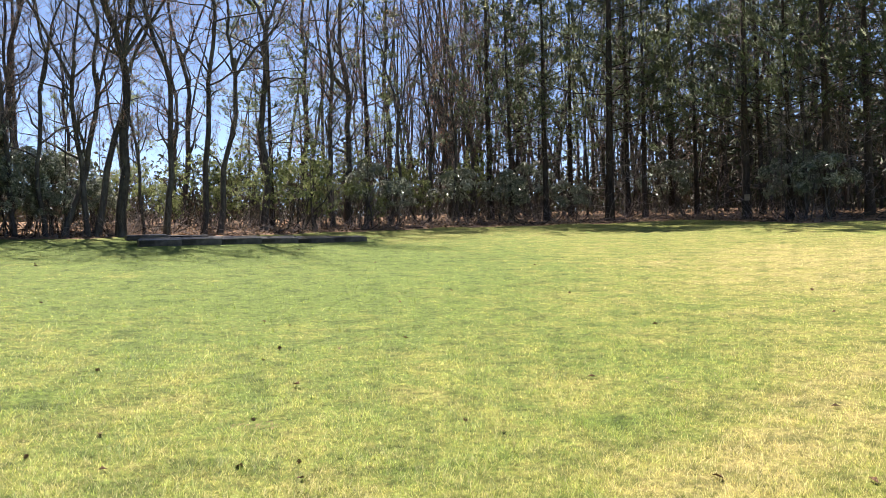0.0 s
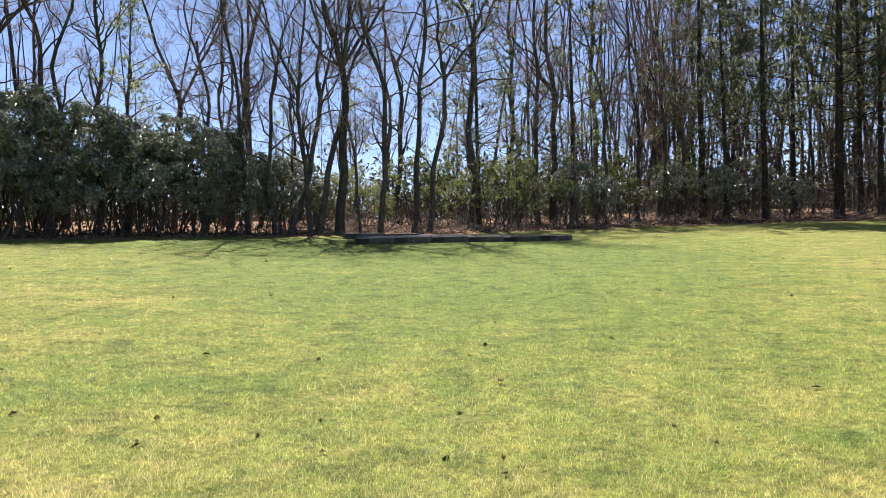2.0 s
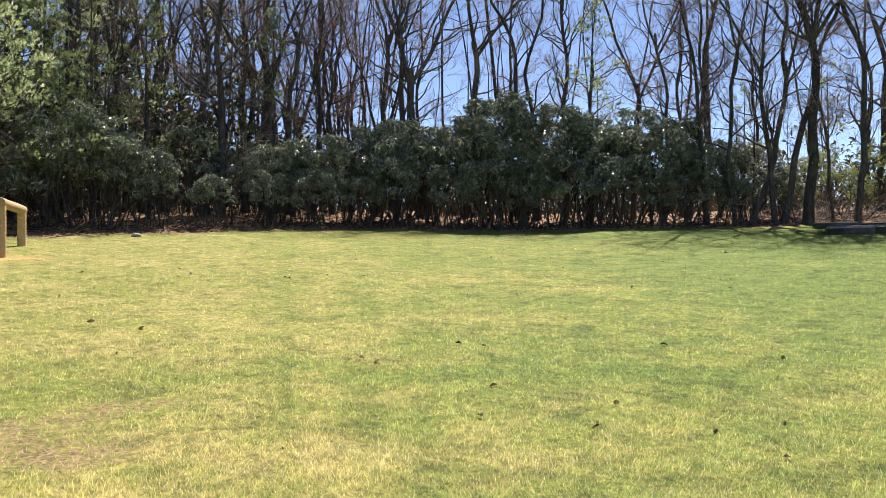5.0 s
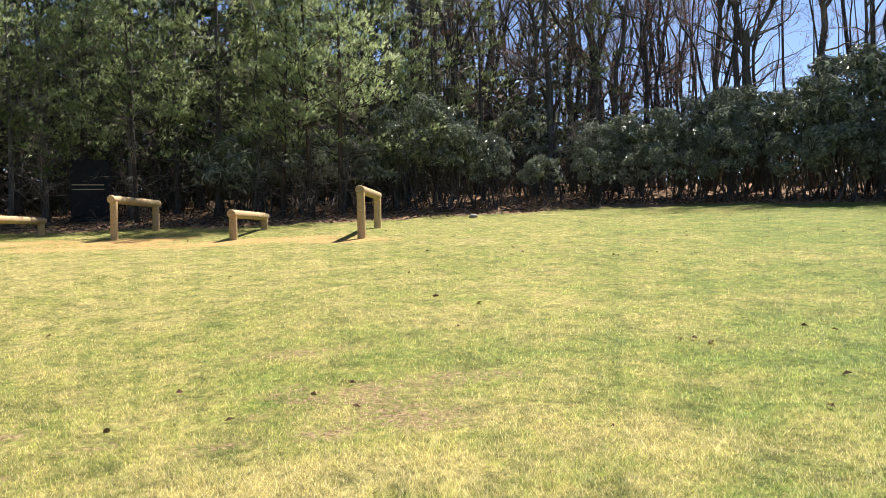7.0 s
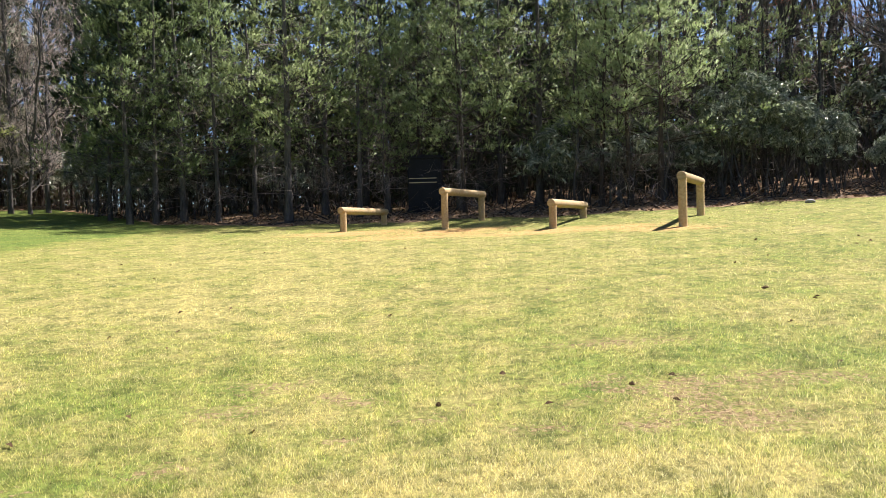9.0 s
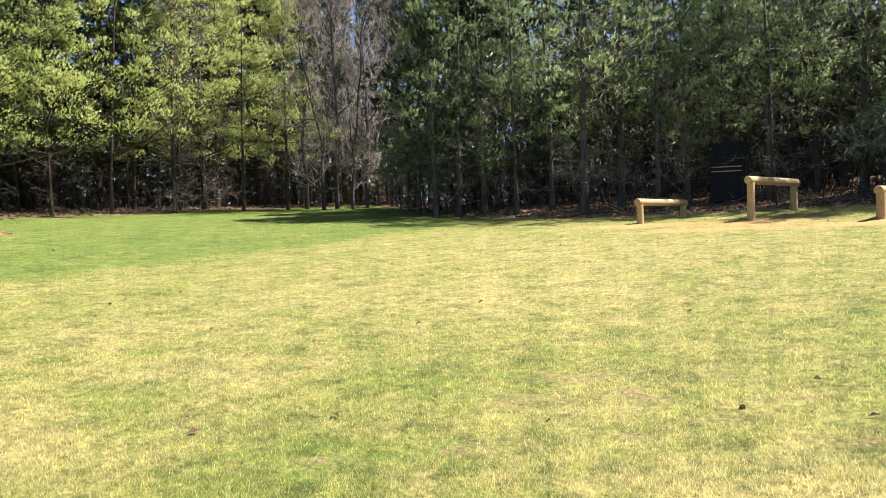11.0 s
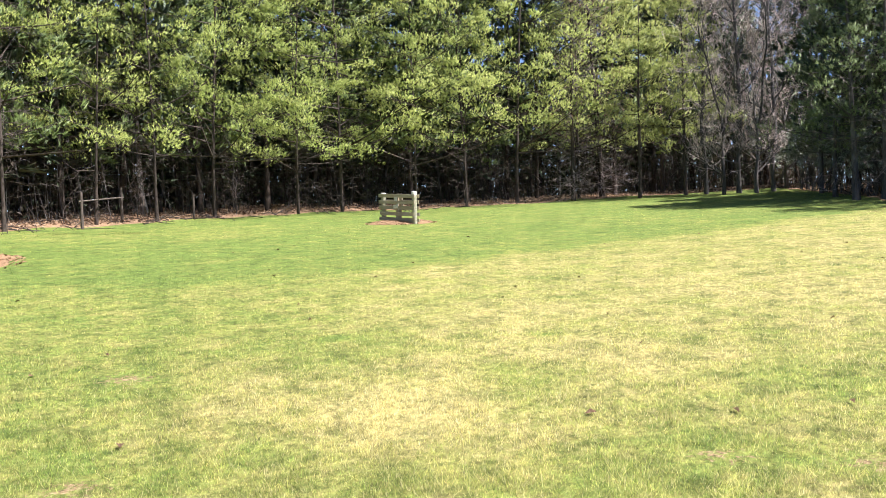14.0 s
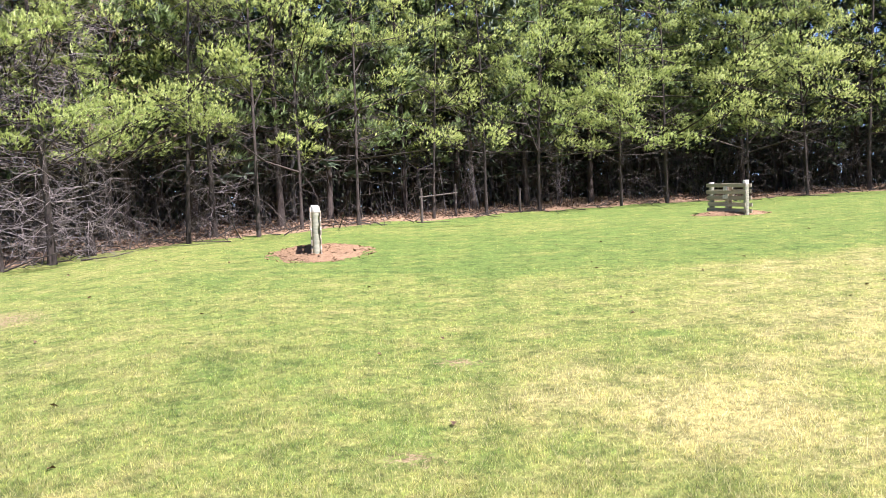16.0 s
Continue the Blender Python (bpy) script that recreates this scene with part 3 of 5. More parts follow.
def hardwood_meshes(seed, height=13.0, radius=0.15, fork=None, low=2.2, limbs=26, crook=0.05, buds=True, twig=None, lean=0.0, bow=0.0, spread=(-0.3, 0.3)):
    """Trunk with limbs, and a crown of bare twigs with spring buds. A fork splits the stem at that height into swaying arms."""
    rng = np.random.default_rng(seed)
    trunk, crown, bud = Acc(), Acc(), Acc()
    stems = []
    top = fork or height
    n = max(8, int(top * 2.2))
    line = sway_line(rng, (0, 0, -0.25), lean, bow, top + 0.25, n, crook)
    rad = radius * (1 - 0.72 * np.linspace(0, 1, n) * (top / height))
    rad[0] *= 1.35
    rad[1] *= 1.08
    tube(trunk, line, rad, 9)
    stems.append((line, rad))
    if fork:
        for k, s in enumerate(spread):
            arm = sway_line(rng, line[-2], s, 0.10 * np.sign(s), height - fork + (line[-1] - line[-2])[2], 14, crook * 1.5, rng.uniform(-0.2, 0.2))
            r = rad[-1] * (0.86 - 0.12 * k) * (1 - 0.8 * np.linspace(0, 1, 14))
            tube(trunk, arm, r, 8)
            stems.append((arm, r))
    for j in range(limbs):
        line, rad = stems[rng.integers(len(stems))] if fork and j % 3 else stems[-1]
        hs = line[:, 2]
        lo = max(low, hs[0])
        if lo > hs[-1] * 0.95:
            continue
        h = rng.uniform(lo, hs[-1] * 0.97)
        k = int(np.clip(np.searchsorted(hs, h), 1, len(hs) - 1))
        d = line[k] - line[k - 1]
        o = line[k - 1] + d * (h - hs[k - 1]) / max(d[2], 0.05)
        reach = rng.uniform(0.8, 3.4) * (1.0 if h > 4 else 0.75)
        limb = bend(rng, o, around(rng, d, rng.uniform(0.45, 1.15)), reach, 9, 0.26, 0.08)
        lr = min(rad[k] * 0.55, 0.014 + reach * 0.012) * (1 - 0.85 * np.linspace(0, 1, 9))
        tube(trunk, limb, lr, 5)
        for _ in range(rng.integers(5, 8)):
            q = rng.integers(2, 9)
            d2 = around(rng, limb[q] - limb[q - 1], rng.uniform(0.35, 1.0))
            tw = bend(rng, limb[q], d2, rng.uniform(0.4, 1.3), 5, 0.26, 0.10)
            tube(crown, tw[[0, 2, 4]], 0.008 * np.array([1, 0.62, 0.25]), 3)
            m = 14
            pick = rng.integers(1, 5, m)
            base = tw[pick] + (tw[pick - 1] - tw[pick]) * rng.uniform(0, 1, (m, 1))
            way = (tw[pick] - tw[pick - 1])
            way = way / np.linalg.norm(way, axis=1)[:, None] + rng.normal(0, 0.6, (m, 3)) + [0, 0, 0.25]
            way = way / np.linalg.norm(way, axis=1)[:, None] * rng.uniform(0.15, 0.55, (m, 1))
            blades(crown, base, way, np.full(m, 0.0075))
            if buds:
                m2 = 6
                tip = base[:m2] + way[:m2] * rng.uniform(0.4, 1, (m2, 1))
                blades(bud, tip, rng.normal(0, 0.034, (m2, 3)) + [0, 0, 0.018], np.full(m2, 0.030))
    out = [("trunk", trunk.mesh("hardwood_trunk", BARK)), ("crown", crown.mesh("hardwood_twigs", twig or TWIG))]
    if buds:
        out.append(("bud_haze", bud.mesh("hardwood_buds", BUDS, False)))
    return out


def needle_tufts(acc, rng, points, ways, size, per, width):
    n = len(points)
    o = np.repeat(points, per, 0)
    w = np.repeat(ways, per, 0) + rng.normal(0, 0.5, (n * per, 3))
    w /= np.linalg.norm(w, axis=1)[:, None]
    blades(acc, o - w * size * 0.15, w * size * rng.uniform(0.6, 1.2, (n * per, 1)), np.full(n * per, width), 0.6, None, w * 0.6 + [0, 0, 0.6])


def needle_pad(acc, rng, centre, way, wide, thick, tufts, size, per, width):
    """A flattened cloud of needle bundles at a bough's end, its bundles drooping outwards."""
    d = rng.normal(0, 1, (tufts, 3))
    d /= np.linalg.norm(d, axis=1)[:, None]
    d[:, 2] = np.abs(d[:, 2]) * rng.choice([1, 1, 1, -0.6], tufts)
    f = rng.uniform(0.35, 1.0, (tufts, 1)) ** 0.6
    pts = centre + d * f * [wide, wide, thick] + way * wide * 0.25
    out = d * [0.8, 0.8, 0.35] + way * 0.35 + [0, 0, 0.3]
    needle_tufts(acc, rng, pts, out, size, per, width)


def bough_cloud(acc, rng, b, L, shoots, size, per, width):
    """Foliage of one bough: a lumpy fan of shoots, each a brush of needles, domed above and thin below."""
    ahead = (b[-1] - b[1]) / (np.linalg.norm(b[-1] - b[1]) + 1e-9)
    side = np.cross(ahead, [0, 0, 1.0])
    side /= np.linalg.norm(side) + 1e-9
    lumps = rng.integers(5, 10)
    t = rng.uniform(0.34, 1.0, lumps)
    t[0] = 1.0
    centre = np.stack([np.interp(t * 5, range(6), b[:, c]) for c in range(3)], -1)
    fan = rng.uniform(-1, 1, lumps) * 0.42 * L * (1.25 - t)
    fan[0] *= 0.2
    centre = centre + side * fan[:, None] + np.array([0, 0, 1]) * rng.uniform(-0.12, 0.30, (lumps, 1))
    out_way = ahead + side * (fan / (0.3 * L))[:, None]
    pick = rng.integers(0, lumps, shoots)
    d = rng.normal(0, 1, (shoots, 3))
    d /= np.linalg.norm(d, axis=1)[:, None]
    d[:, 2] = np.where(rng.uniform(0, 1, shoots) < 0.8, np.abs(d[:, 2]), d[:, 2])
    wide = (0.20 + 0.075 * L) * rng.uniform(0.6, 1.25, lumps)[pick][:, None]
    f = rng.uniform(0.25, 1.0, (shoots, 1)) ** 0.5
    pts = centre[pick] + d * f * wide * [1, 1, 0.72] + out_way[pick] * wide * 0.4
    way = d * [0.8, 0.8, 0.5] + out_way[pick] * 0.55 + [0, 0, 0.55]
    round_way = d * [1, 1, 0.9] + out_way[pick] * 0.25 + [0, 0, 0.35]
    round_way /= np.linalg.norm(round_way, axis=1)[:, None]
    o = np.repeat(pts, per, 0)
    w = np.repeat(way / np.linalg.norm(way, axis=1)[:, None], per, 0) + rng.normal(0, 0.42, (shoots * per, 3))
    w /= np.linalg.norm(w, axis=1)[:, None]
    blades(acc, o - w * size * 0.2, w * size * rng.uniform(0.55, 1.25, (shoots * per, 1)), np.full(shoots * per, width), None, np.repeat(round_way, per, 0),
           np.repeat(round_way, per, 0) + rng.normal(0, 0.2, (shoots * per, 3)))
    return centre


def cloud_pine_meshes(seed, height, radius, live_from, reach, dead=30, material=None, shoots=160, size=0.115, per=14, width=0.0165, whorl=0.80, bare=0.48, fine_to=8.6, dead_to=None, dead_mat=None, bark=None):
    """A white pine at the sunny edge: dark stem, dead twigs, long boughs that end in clouds of needles, with dark gaps between."""
    rng = np.random.default_rng(seed)
    trunk, dead_wood, crown = Acc(), Acc(), Acc()
    n = 10
    line = bend(rng, (0, 0, -0.25), (rng.normal(0, 0.02), rng.normal(0, 0.02), 1), height + 0.25, n, 0.014, 0.03)
    rad = radius * (1 - 0.9 * np.linspace(0, 1, n))
    rad[0] *= 1.35
    tube(trunk, line, rad, 8)

    def stem(h):
        return np.array([np.interp(h, line[:, 2], line[:, k]) for k in range(3)])

    for _ in range(dead):
        h = rng.uniform(0.3, dead_to or live_from + 1.6)
        a = rng.uniform(0, 2 * math.pi)
        b = bend(rng, stem(h), (math.cos(a), math.sin(a), rng.uniform(-0.45, 0.35)), rng.uniform(0.5, 1.9), 5, 0.22, -0.05)
        tube(dead_wood, b, 0.011 * (1 - 0.8 * np.linspace(0, 1, 5)), 3)
        m = 11
        q = rng.integers(1, 5, m)
        w = (b[q] - b[q - 1]) / np.linalg.norm(b[q] - b[q - 1], axis=1)[:, None] + rng.normal(0, 0.9, (m, 3)) - [0, 0, 0.15]
        blades(dead_wood, b[q], w / np.linalg.norm(w, axis=1)[:, None] * rng.uniform(0.2, 0.75, (m, 1)), np.full(m, 0.011))
    h = live_from
    while h < height - 0.4:
        f = (h - live_from) / (height - live_from)
        count = rng.integers(4, 7)
        a0 = rng.uniform(0, 2 * math.pi)
        for k in range(count):
            a = a0 + k * 2 * math.pi / count + rng.normal(0, 0.3)
            L = reach * (1 - 0.85 * f) * rng.uniform(0.55, 1.2)
            if rng.uniform() < bare:
                continue
            b = bend(rng, stem(h + rng.normal(0, 0.2)), (math.cos(a), math.sin(a), rng.uniform(-0.15, 0.35) + 0.25 * f), L, 6, 0.08, 0.05)
            tube(trunk, b[[0, 2, 4, 5]], (0.007 + 0.006 * L) * np.array([1, 0.66, 0.32, 0.15]), 3)
            if h > fine_to:
                needle_pad(crown, rng, b[-1], (b[-1] - b[0]) / L, 0.5 + 0.1 * L, 0.3, 12, 0.42, 5, 0.11)
                continue
            for c in bough_cloud(crown, rng, b, L, int(shoots * (0.45 + 0.22 * L)), size, per, width)[1::3]:
                q = b[rng.integers(2, 5)]
                tube(trunk, [q, (q + c) / 2 + [0, 0, -0.04], c], [0.011, 0.008, 0.004], 3)
        h += whorl * rng.uniform(0.65, 1.3) * (1 - 0.3 * f)
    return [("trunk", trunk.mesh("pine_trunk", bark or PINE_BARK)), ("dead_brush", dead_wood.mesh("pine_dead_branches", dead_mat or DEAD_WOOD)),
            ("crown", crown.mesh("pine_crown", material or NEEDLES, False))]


def leaf_quads(acc, rng, points, ways, length, width, face=None):
    """Folded pointed leaves, four triangles' worth as two quads each."""
    n = len(points)
    w = ways / (np.linalg.norm(ways, axis=1)[:, None] + 1e-9)
    up = (np.tile([0, 0, 1.0], (n, 1)) if face is None else face + [0, 0, 0.3]) + rng.normal(0, 0.5 if face is None else 0.3, (n, 3))
    s = np.cross(w, up)
    s /= np.linalg.norm(s, axis=1)[:, None] + 1e-9
    nrm = np.cross(s, w)
    L = (length * rng.uniform(0.7, 1.2, (n, 1)))
    W = (width * rng.uniform(0.8, 1.2, (n, 1)))
    tip = points + w * L - nrm * L * 0.18
    mid = points + w * L * 0.5
    v = np.stack([points, mid + s * W * 0.5 + nrm * W * 0.18, tip, mid - s * W * 0.5 + nrm * W * 0.18], 1)
    k = np.arange(n)[:, None] * 4
    acc.add(v.reshape(-1, 3), np.concatenate([k + [0, 1, 2], k + [0, 2, 3]]))


def shrub_meshes(seed, width=1.5, height=3.2, stems=9, whorls=420, per=6, length=0.16, leaf=0.052, low=0.8, material=None, wood=None, clump=0.36):
    """An evergreen shrub: bare crooked stems below, leafy heads of whorls crowded on an uneven dome, with gaps between."""
    rng = np.random.default_rng(seed)
    wood_acc, leaves = Acc(), Acc()
    lumps = rng.normal(0, 1, (7, 3))
    lumps /= np.linalg.norm(lumps, axis=1)[:, None]
    heads, tips, ways = [], [], []
    n = max(8, whorls // 15)
    for _ in range(n):
        d = rng.normal(0, 1, 3)
        d /= np.linalg.norm(d)
        if d[2] < -0.4:
            d[2] *= -1
        bulge = 0.62 + 0.40 * np.max(np.clip(lumps @ d, 0, 1) ** 5)
        f = bulge * rng.uniform(0.35, 1.0) ** 0.4
        c = np.array([d[0] * width * f, d[1] * width * f, low + (height - low) * (0.40 + 0.60 * d[2] * f)])
        heads.append(c)
        rc = clump * rng.uniform(0.55, 1.25)
        for _ in range(max(3, int(15 * (rc / clump) ** 1.6))):
            e = rng.normal(0, 1, 3) + d * 0.7 + [0, 0, 0.55]
            e /= np.linalg.norm(e)
            tips.append(c + e * rc * rng.uniform(0.55, 1.0) * [1, 1, 0.72])
            ways.append(e)
    heads, tips, ways = np.array(heads), np.array(tips), np.array(ways)
    feet = []
    for k in range(stems):
        a = rng.uniform(0, 2 * math.pi)
        foot = np.array([math.cos(a), math.sin(a), 0]) * width * rng.uniform(0.1, 0.55) + [0, 0, -0.15]
        goal = heads[rng.integers(len(heads))] * [0.8, 0.8, 0.85]
        line = bend(rng, foot, goal - foot + [0, 0, 0.5], np.linalg.norm(goal - foot), 8, 0.15, 0.03)
        tube(wood_acc, line, 0.035 * rng.uniform(0.5, 1.15) * (1 - 0.7 * np.linspace(0, 1, 8)), 5)
        feet.append(line)
    for t in heads[::2]:
        line = min(feet, key=lambda l: np.linalg.norm(l[5] - t))
        o = line[rng.integers(2, 8)]
        mid = (o + t) / 2 + rng.normal(0, 0.10, 3)
        tube(wood_acc, [o, mid, t], [0.013, 0.009, 0.005], 3)
    o = np.repeat(tips, per, 0)
    e = np.repeat(ways, per, 0)
    w = rng.normal(0, 1, o.shape)
    w -= e * np.sum(w * e, 1)[:, None]
    w /= np.linalg.norm(w, axis=1)[:, None] + 1e-9
    w = w + e * rng.uniform(-0.1, 0.6, (len(o), 1)) - [0, 0, 0.15]
    leaf_quads(leaves, rng, o + rng.normal(0, 0.02, o.shape), w, length, leaf, e)
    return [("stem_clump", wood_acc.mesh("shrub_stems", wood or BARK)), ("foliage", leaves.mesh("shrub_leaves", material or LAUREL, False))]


def build(name, meshes, label, category, group, m):
    ob = thing(name, label, category, group)
    for part_name, me in meshes:
        part(part_name, me, ob)
    ob.matrix_world = m
    return ob


class Kind:
    """A kind of plant: some variants of its meshes, stood up one by one."""
    def __init__(self, name, variants, label, category, group):
        self.name, self.variants, self.label, self.category, self.group, self.count = name, variants, label, category, group, 0

    def stand(self, az, r, scale=1.0, turn=None, which=None, lean=(0, 0), label=None, sink=0.05):
        p = place(az, r, sink)
        turn = random.uniform(0, 360) if turn is None else turn
        which = self.count % len(self.variants) if which is None else which
        self.count += 1
        m = pose(*p, lean[0], lean[1], 0) @ pose(0, 0, 0, 0, 0, turn) @ Matrix.Diagonal((scale, scale, scale, 1))
        return build(self.name, self.variants[which], label or self.label, self.category, self.group, m)


hardwood = Kind("bare_tree", [hardwood_meshes(11, 11, 0.14, None, 2.2, 18), hardwood_meshes(12, 10.5, 0.12, 3.6, 2.3, 18, crook=0.10), hardwood_meshes(13, 11.5, 0.125, None, 2.4, 18, crook=0.085),
                              hardwood_meshes(14, 10, 0.11, 4.8, 1.8, 18, crook=0.11), hardwood_meshes(15, 11, 0.145, 3.0, 2.4, 18, crook=0.09), hardwood_meshes(16, 10, 0.10, None, 1.6, 18, crook=0.12)],
                "tall bare hardwood tree with grey-brown bark and budding twigs", "tree", "bare hardwoods along the meadow edge")
sapling = Kind("bare_sapling", [[("stem_clump" if n == "trunk" else n, me) for n, me in hardwood_meshes(s, 6, 0.03, None, 0.6, 9, 0.10, False)] for s in (21, 22, 23)],
               "thin leafless sapling with crooked stem in the wood's shade", "sapling", "saplings in the undergrowth")
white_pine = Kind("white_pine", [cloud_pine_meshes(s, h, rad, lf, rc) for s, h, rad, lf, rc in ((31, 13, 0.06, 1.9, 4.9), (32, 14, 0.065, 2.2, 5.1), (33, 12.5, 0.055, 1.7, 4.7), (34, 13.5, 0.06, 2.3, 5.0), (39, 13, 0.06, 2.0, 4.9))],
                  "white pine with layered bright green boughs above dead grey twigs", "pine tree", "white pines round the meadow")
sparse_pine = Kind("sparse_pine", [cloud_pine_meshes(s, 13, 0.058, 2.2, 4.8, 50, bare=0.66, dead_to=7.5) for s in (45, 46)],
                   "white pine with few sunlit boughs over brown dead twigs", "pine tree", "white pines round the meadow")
second_pine = Kind("rear_pine", [cloud_pine_meshes(s, h, 0.10, lf, rc, 14, REAR_SHADE_NEEDLES, 40, 0.25, 6, 0.062, 0.85, 0.2, 9.5) for s, h, lf, rc in ((65, 13, 2.2, 3.4), (66, 14, 2.8, 3.7), (67, 12.5, 2.0, 3.3))],
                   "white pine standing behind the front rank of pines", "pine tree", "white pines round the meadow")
yellow_pine = Kind("yellowish_pine", [cloud_pine_meshes(s, h, 0.10, lf, rc, 40, YELLOW_NEEDLES, 66, 0.2, 7, 0.038, 0.85, 0.3, 12) for s, h, lf, rc in ((71, 11.5, 2.4, 3.4), (72, 12.5, 2.8, 3.5))],
                   "tall pine with yellowish sunlit needles at the meadow's far corner", "pine tree", "yellowish pines in the corner")
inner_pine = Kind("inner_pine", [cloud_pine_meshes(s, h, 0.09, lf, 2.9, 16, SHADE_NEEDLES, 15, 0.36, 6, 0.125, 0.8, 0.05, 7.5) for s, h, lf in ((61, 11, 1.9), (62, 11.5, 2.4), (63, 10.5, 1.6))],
                  "second-rank pine behind sunlit boughs, needles coloured dark for shade", "pine tree", "inner pines of the plantation")
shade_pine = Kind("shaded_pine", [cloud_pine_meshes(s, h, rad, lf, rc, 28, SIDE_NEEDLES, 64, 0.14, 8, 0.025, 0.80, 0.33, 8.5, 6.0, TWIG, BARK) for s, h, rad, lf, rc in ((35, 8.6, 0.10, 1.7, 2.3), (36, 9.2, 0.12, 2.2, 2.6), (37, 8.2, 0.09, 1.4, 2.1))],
                  "white pine, boughs coloured dark for shade, over thin dead twigs", "pine tree", "shaded pines behind the hurdles")
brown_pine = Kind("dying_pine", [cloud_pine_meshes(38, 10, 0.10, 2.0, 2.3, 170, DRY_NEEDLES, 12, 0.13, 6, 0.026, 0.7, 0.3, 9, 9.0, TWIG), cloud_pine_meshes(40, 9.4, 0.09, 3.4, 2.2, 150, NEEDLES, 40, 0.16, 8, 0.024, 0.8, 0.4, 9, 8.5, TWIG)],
                  "dying pine with brown needles and tangled bare grey twigs", "pine tree", "")
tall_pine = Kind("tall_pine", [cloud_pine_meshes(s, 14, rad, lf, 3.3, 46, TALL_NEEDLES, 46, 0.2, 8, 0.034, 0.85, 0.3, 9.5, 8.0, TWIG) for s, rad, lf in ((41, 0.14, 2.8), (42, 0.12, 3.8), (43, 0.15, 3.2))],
                 "tall dark-trunked pine with shade put into its green boughs", "pine tree", "tall pines of the dark wood")
pale_tree = Kind("bare_pale_tree", [hardwood_meshes(17, 10, 0.09, None, 0.9, 44, 0.06, False, PALE_TWIG), hardwood_meshes(18, 9, 0.08, 3.0, 0.8, 44, 0.08, False, PALE_TWIG)],
                 "bare tree with drooping grey twigs, coloured pale for full sun", "tree", "pale bare trees in the corner of the meadow")
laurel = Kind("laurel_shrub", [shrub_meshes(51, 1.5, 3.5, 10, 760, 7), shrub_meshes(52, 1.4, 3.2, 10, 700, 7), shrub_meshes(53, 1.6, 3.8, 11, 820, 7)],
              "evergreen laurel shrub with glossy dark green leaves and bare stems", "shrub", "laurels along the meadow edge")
low_laurel = Kind("low_laurel", [shrub_meshes(54, 0.95, 1.8, 6, 270, low=0.4, clump=0.28), shrub_meshes(55, 1.1, 2.1, 6, 300, low=0.45, clump=0.3)],
                  "low laurel shrub with glossy leaves catching the sun", "shrub", "low laurels under the trees")
leafy = Kind("leafy_bush", [shrub_meshes(56, 1.1, 2.3, 8, 300, 8, 0.085, 0.036, 0.2, SAPLING_LEAF), shrub_meshes(57, 0.9, 1.9, 8, 260, 8, 0.08, 0.034, 0.15, SAPLING_LEAF)],
             "bush in soft fresh green leaf at the wood's edge", "bush", "green bushes at the edge")

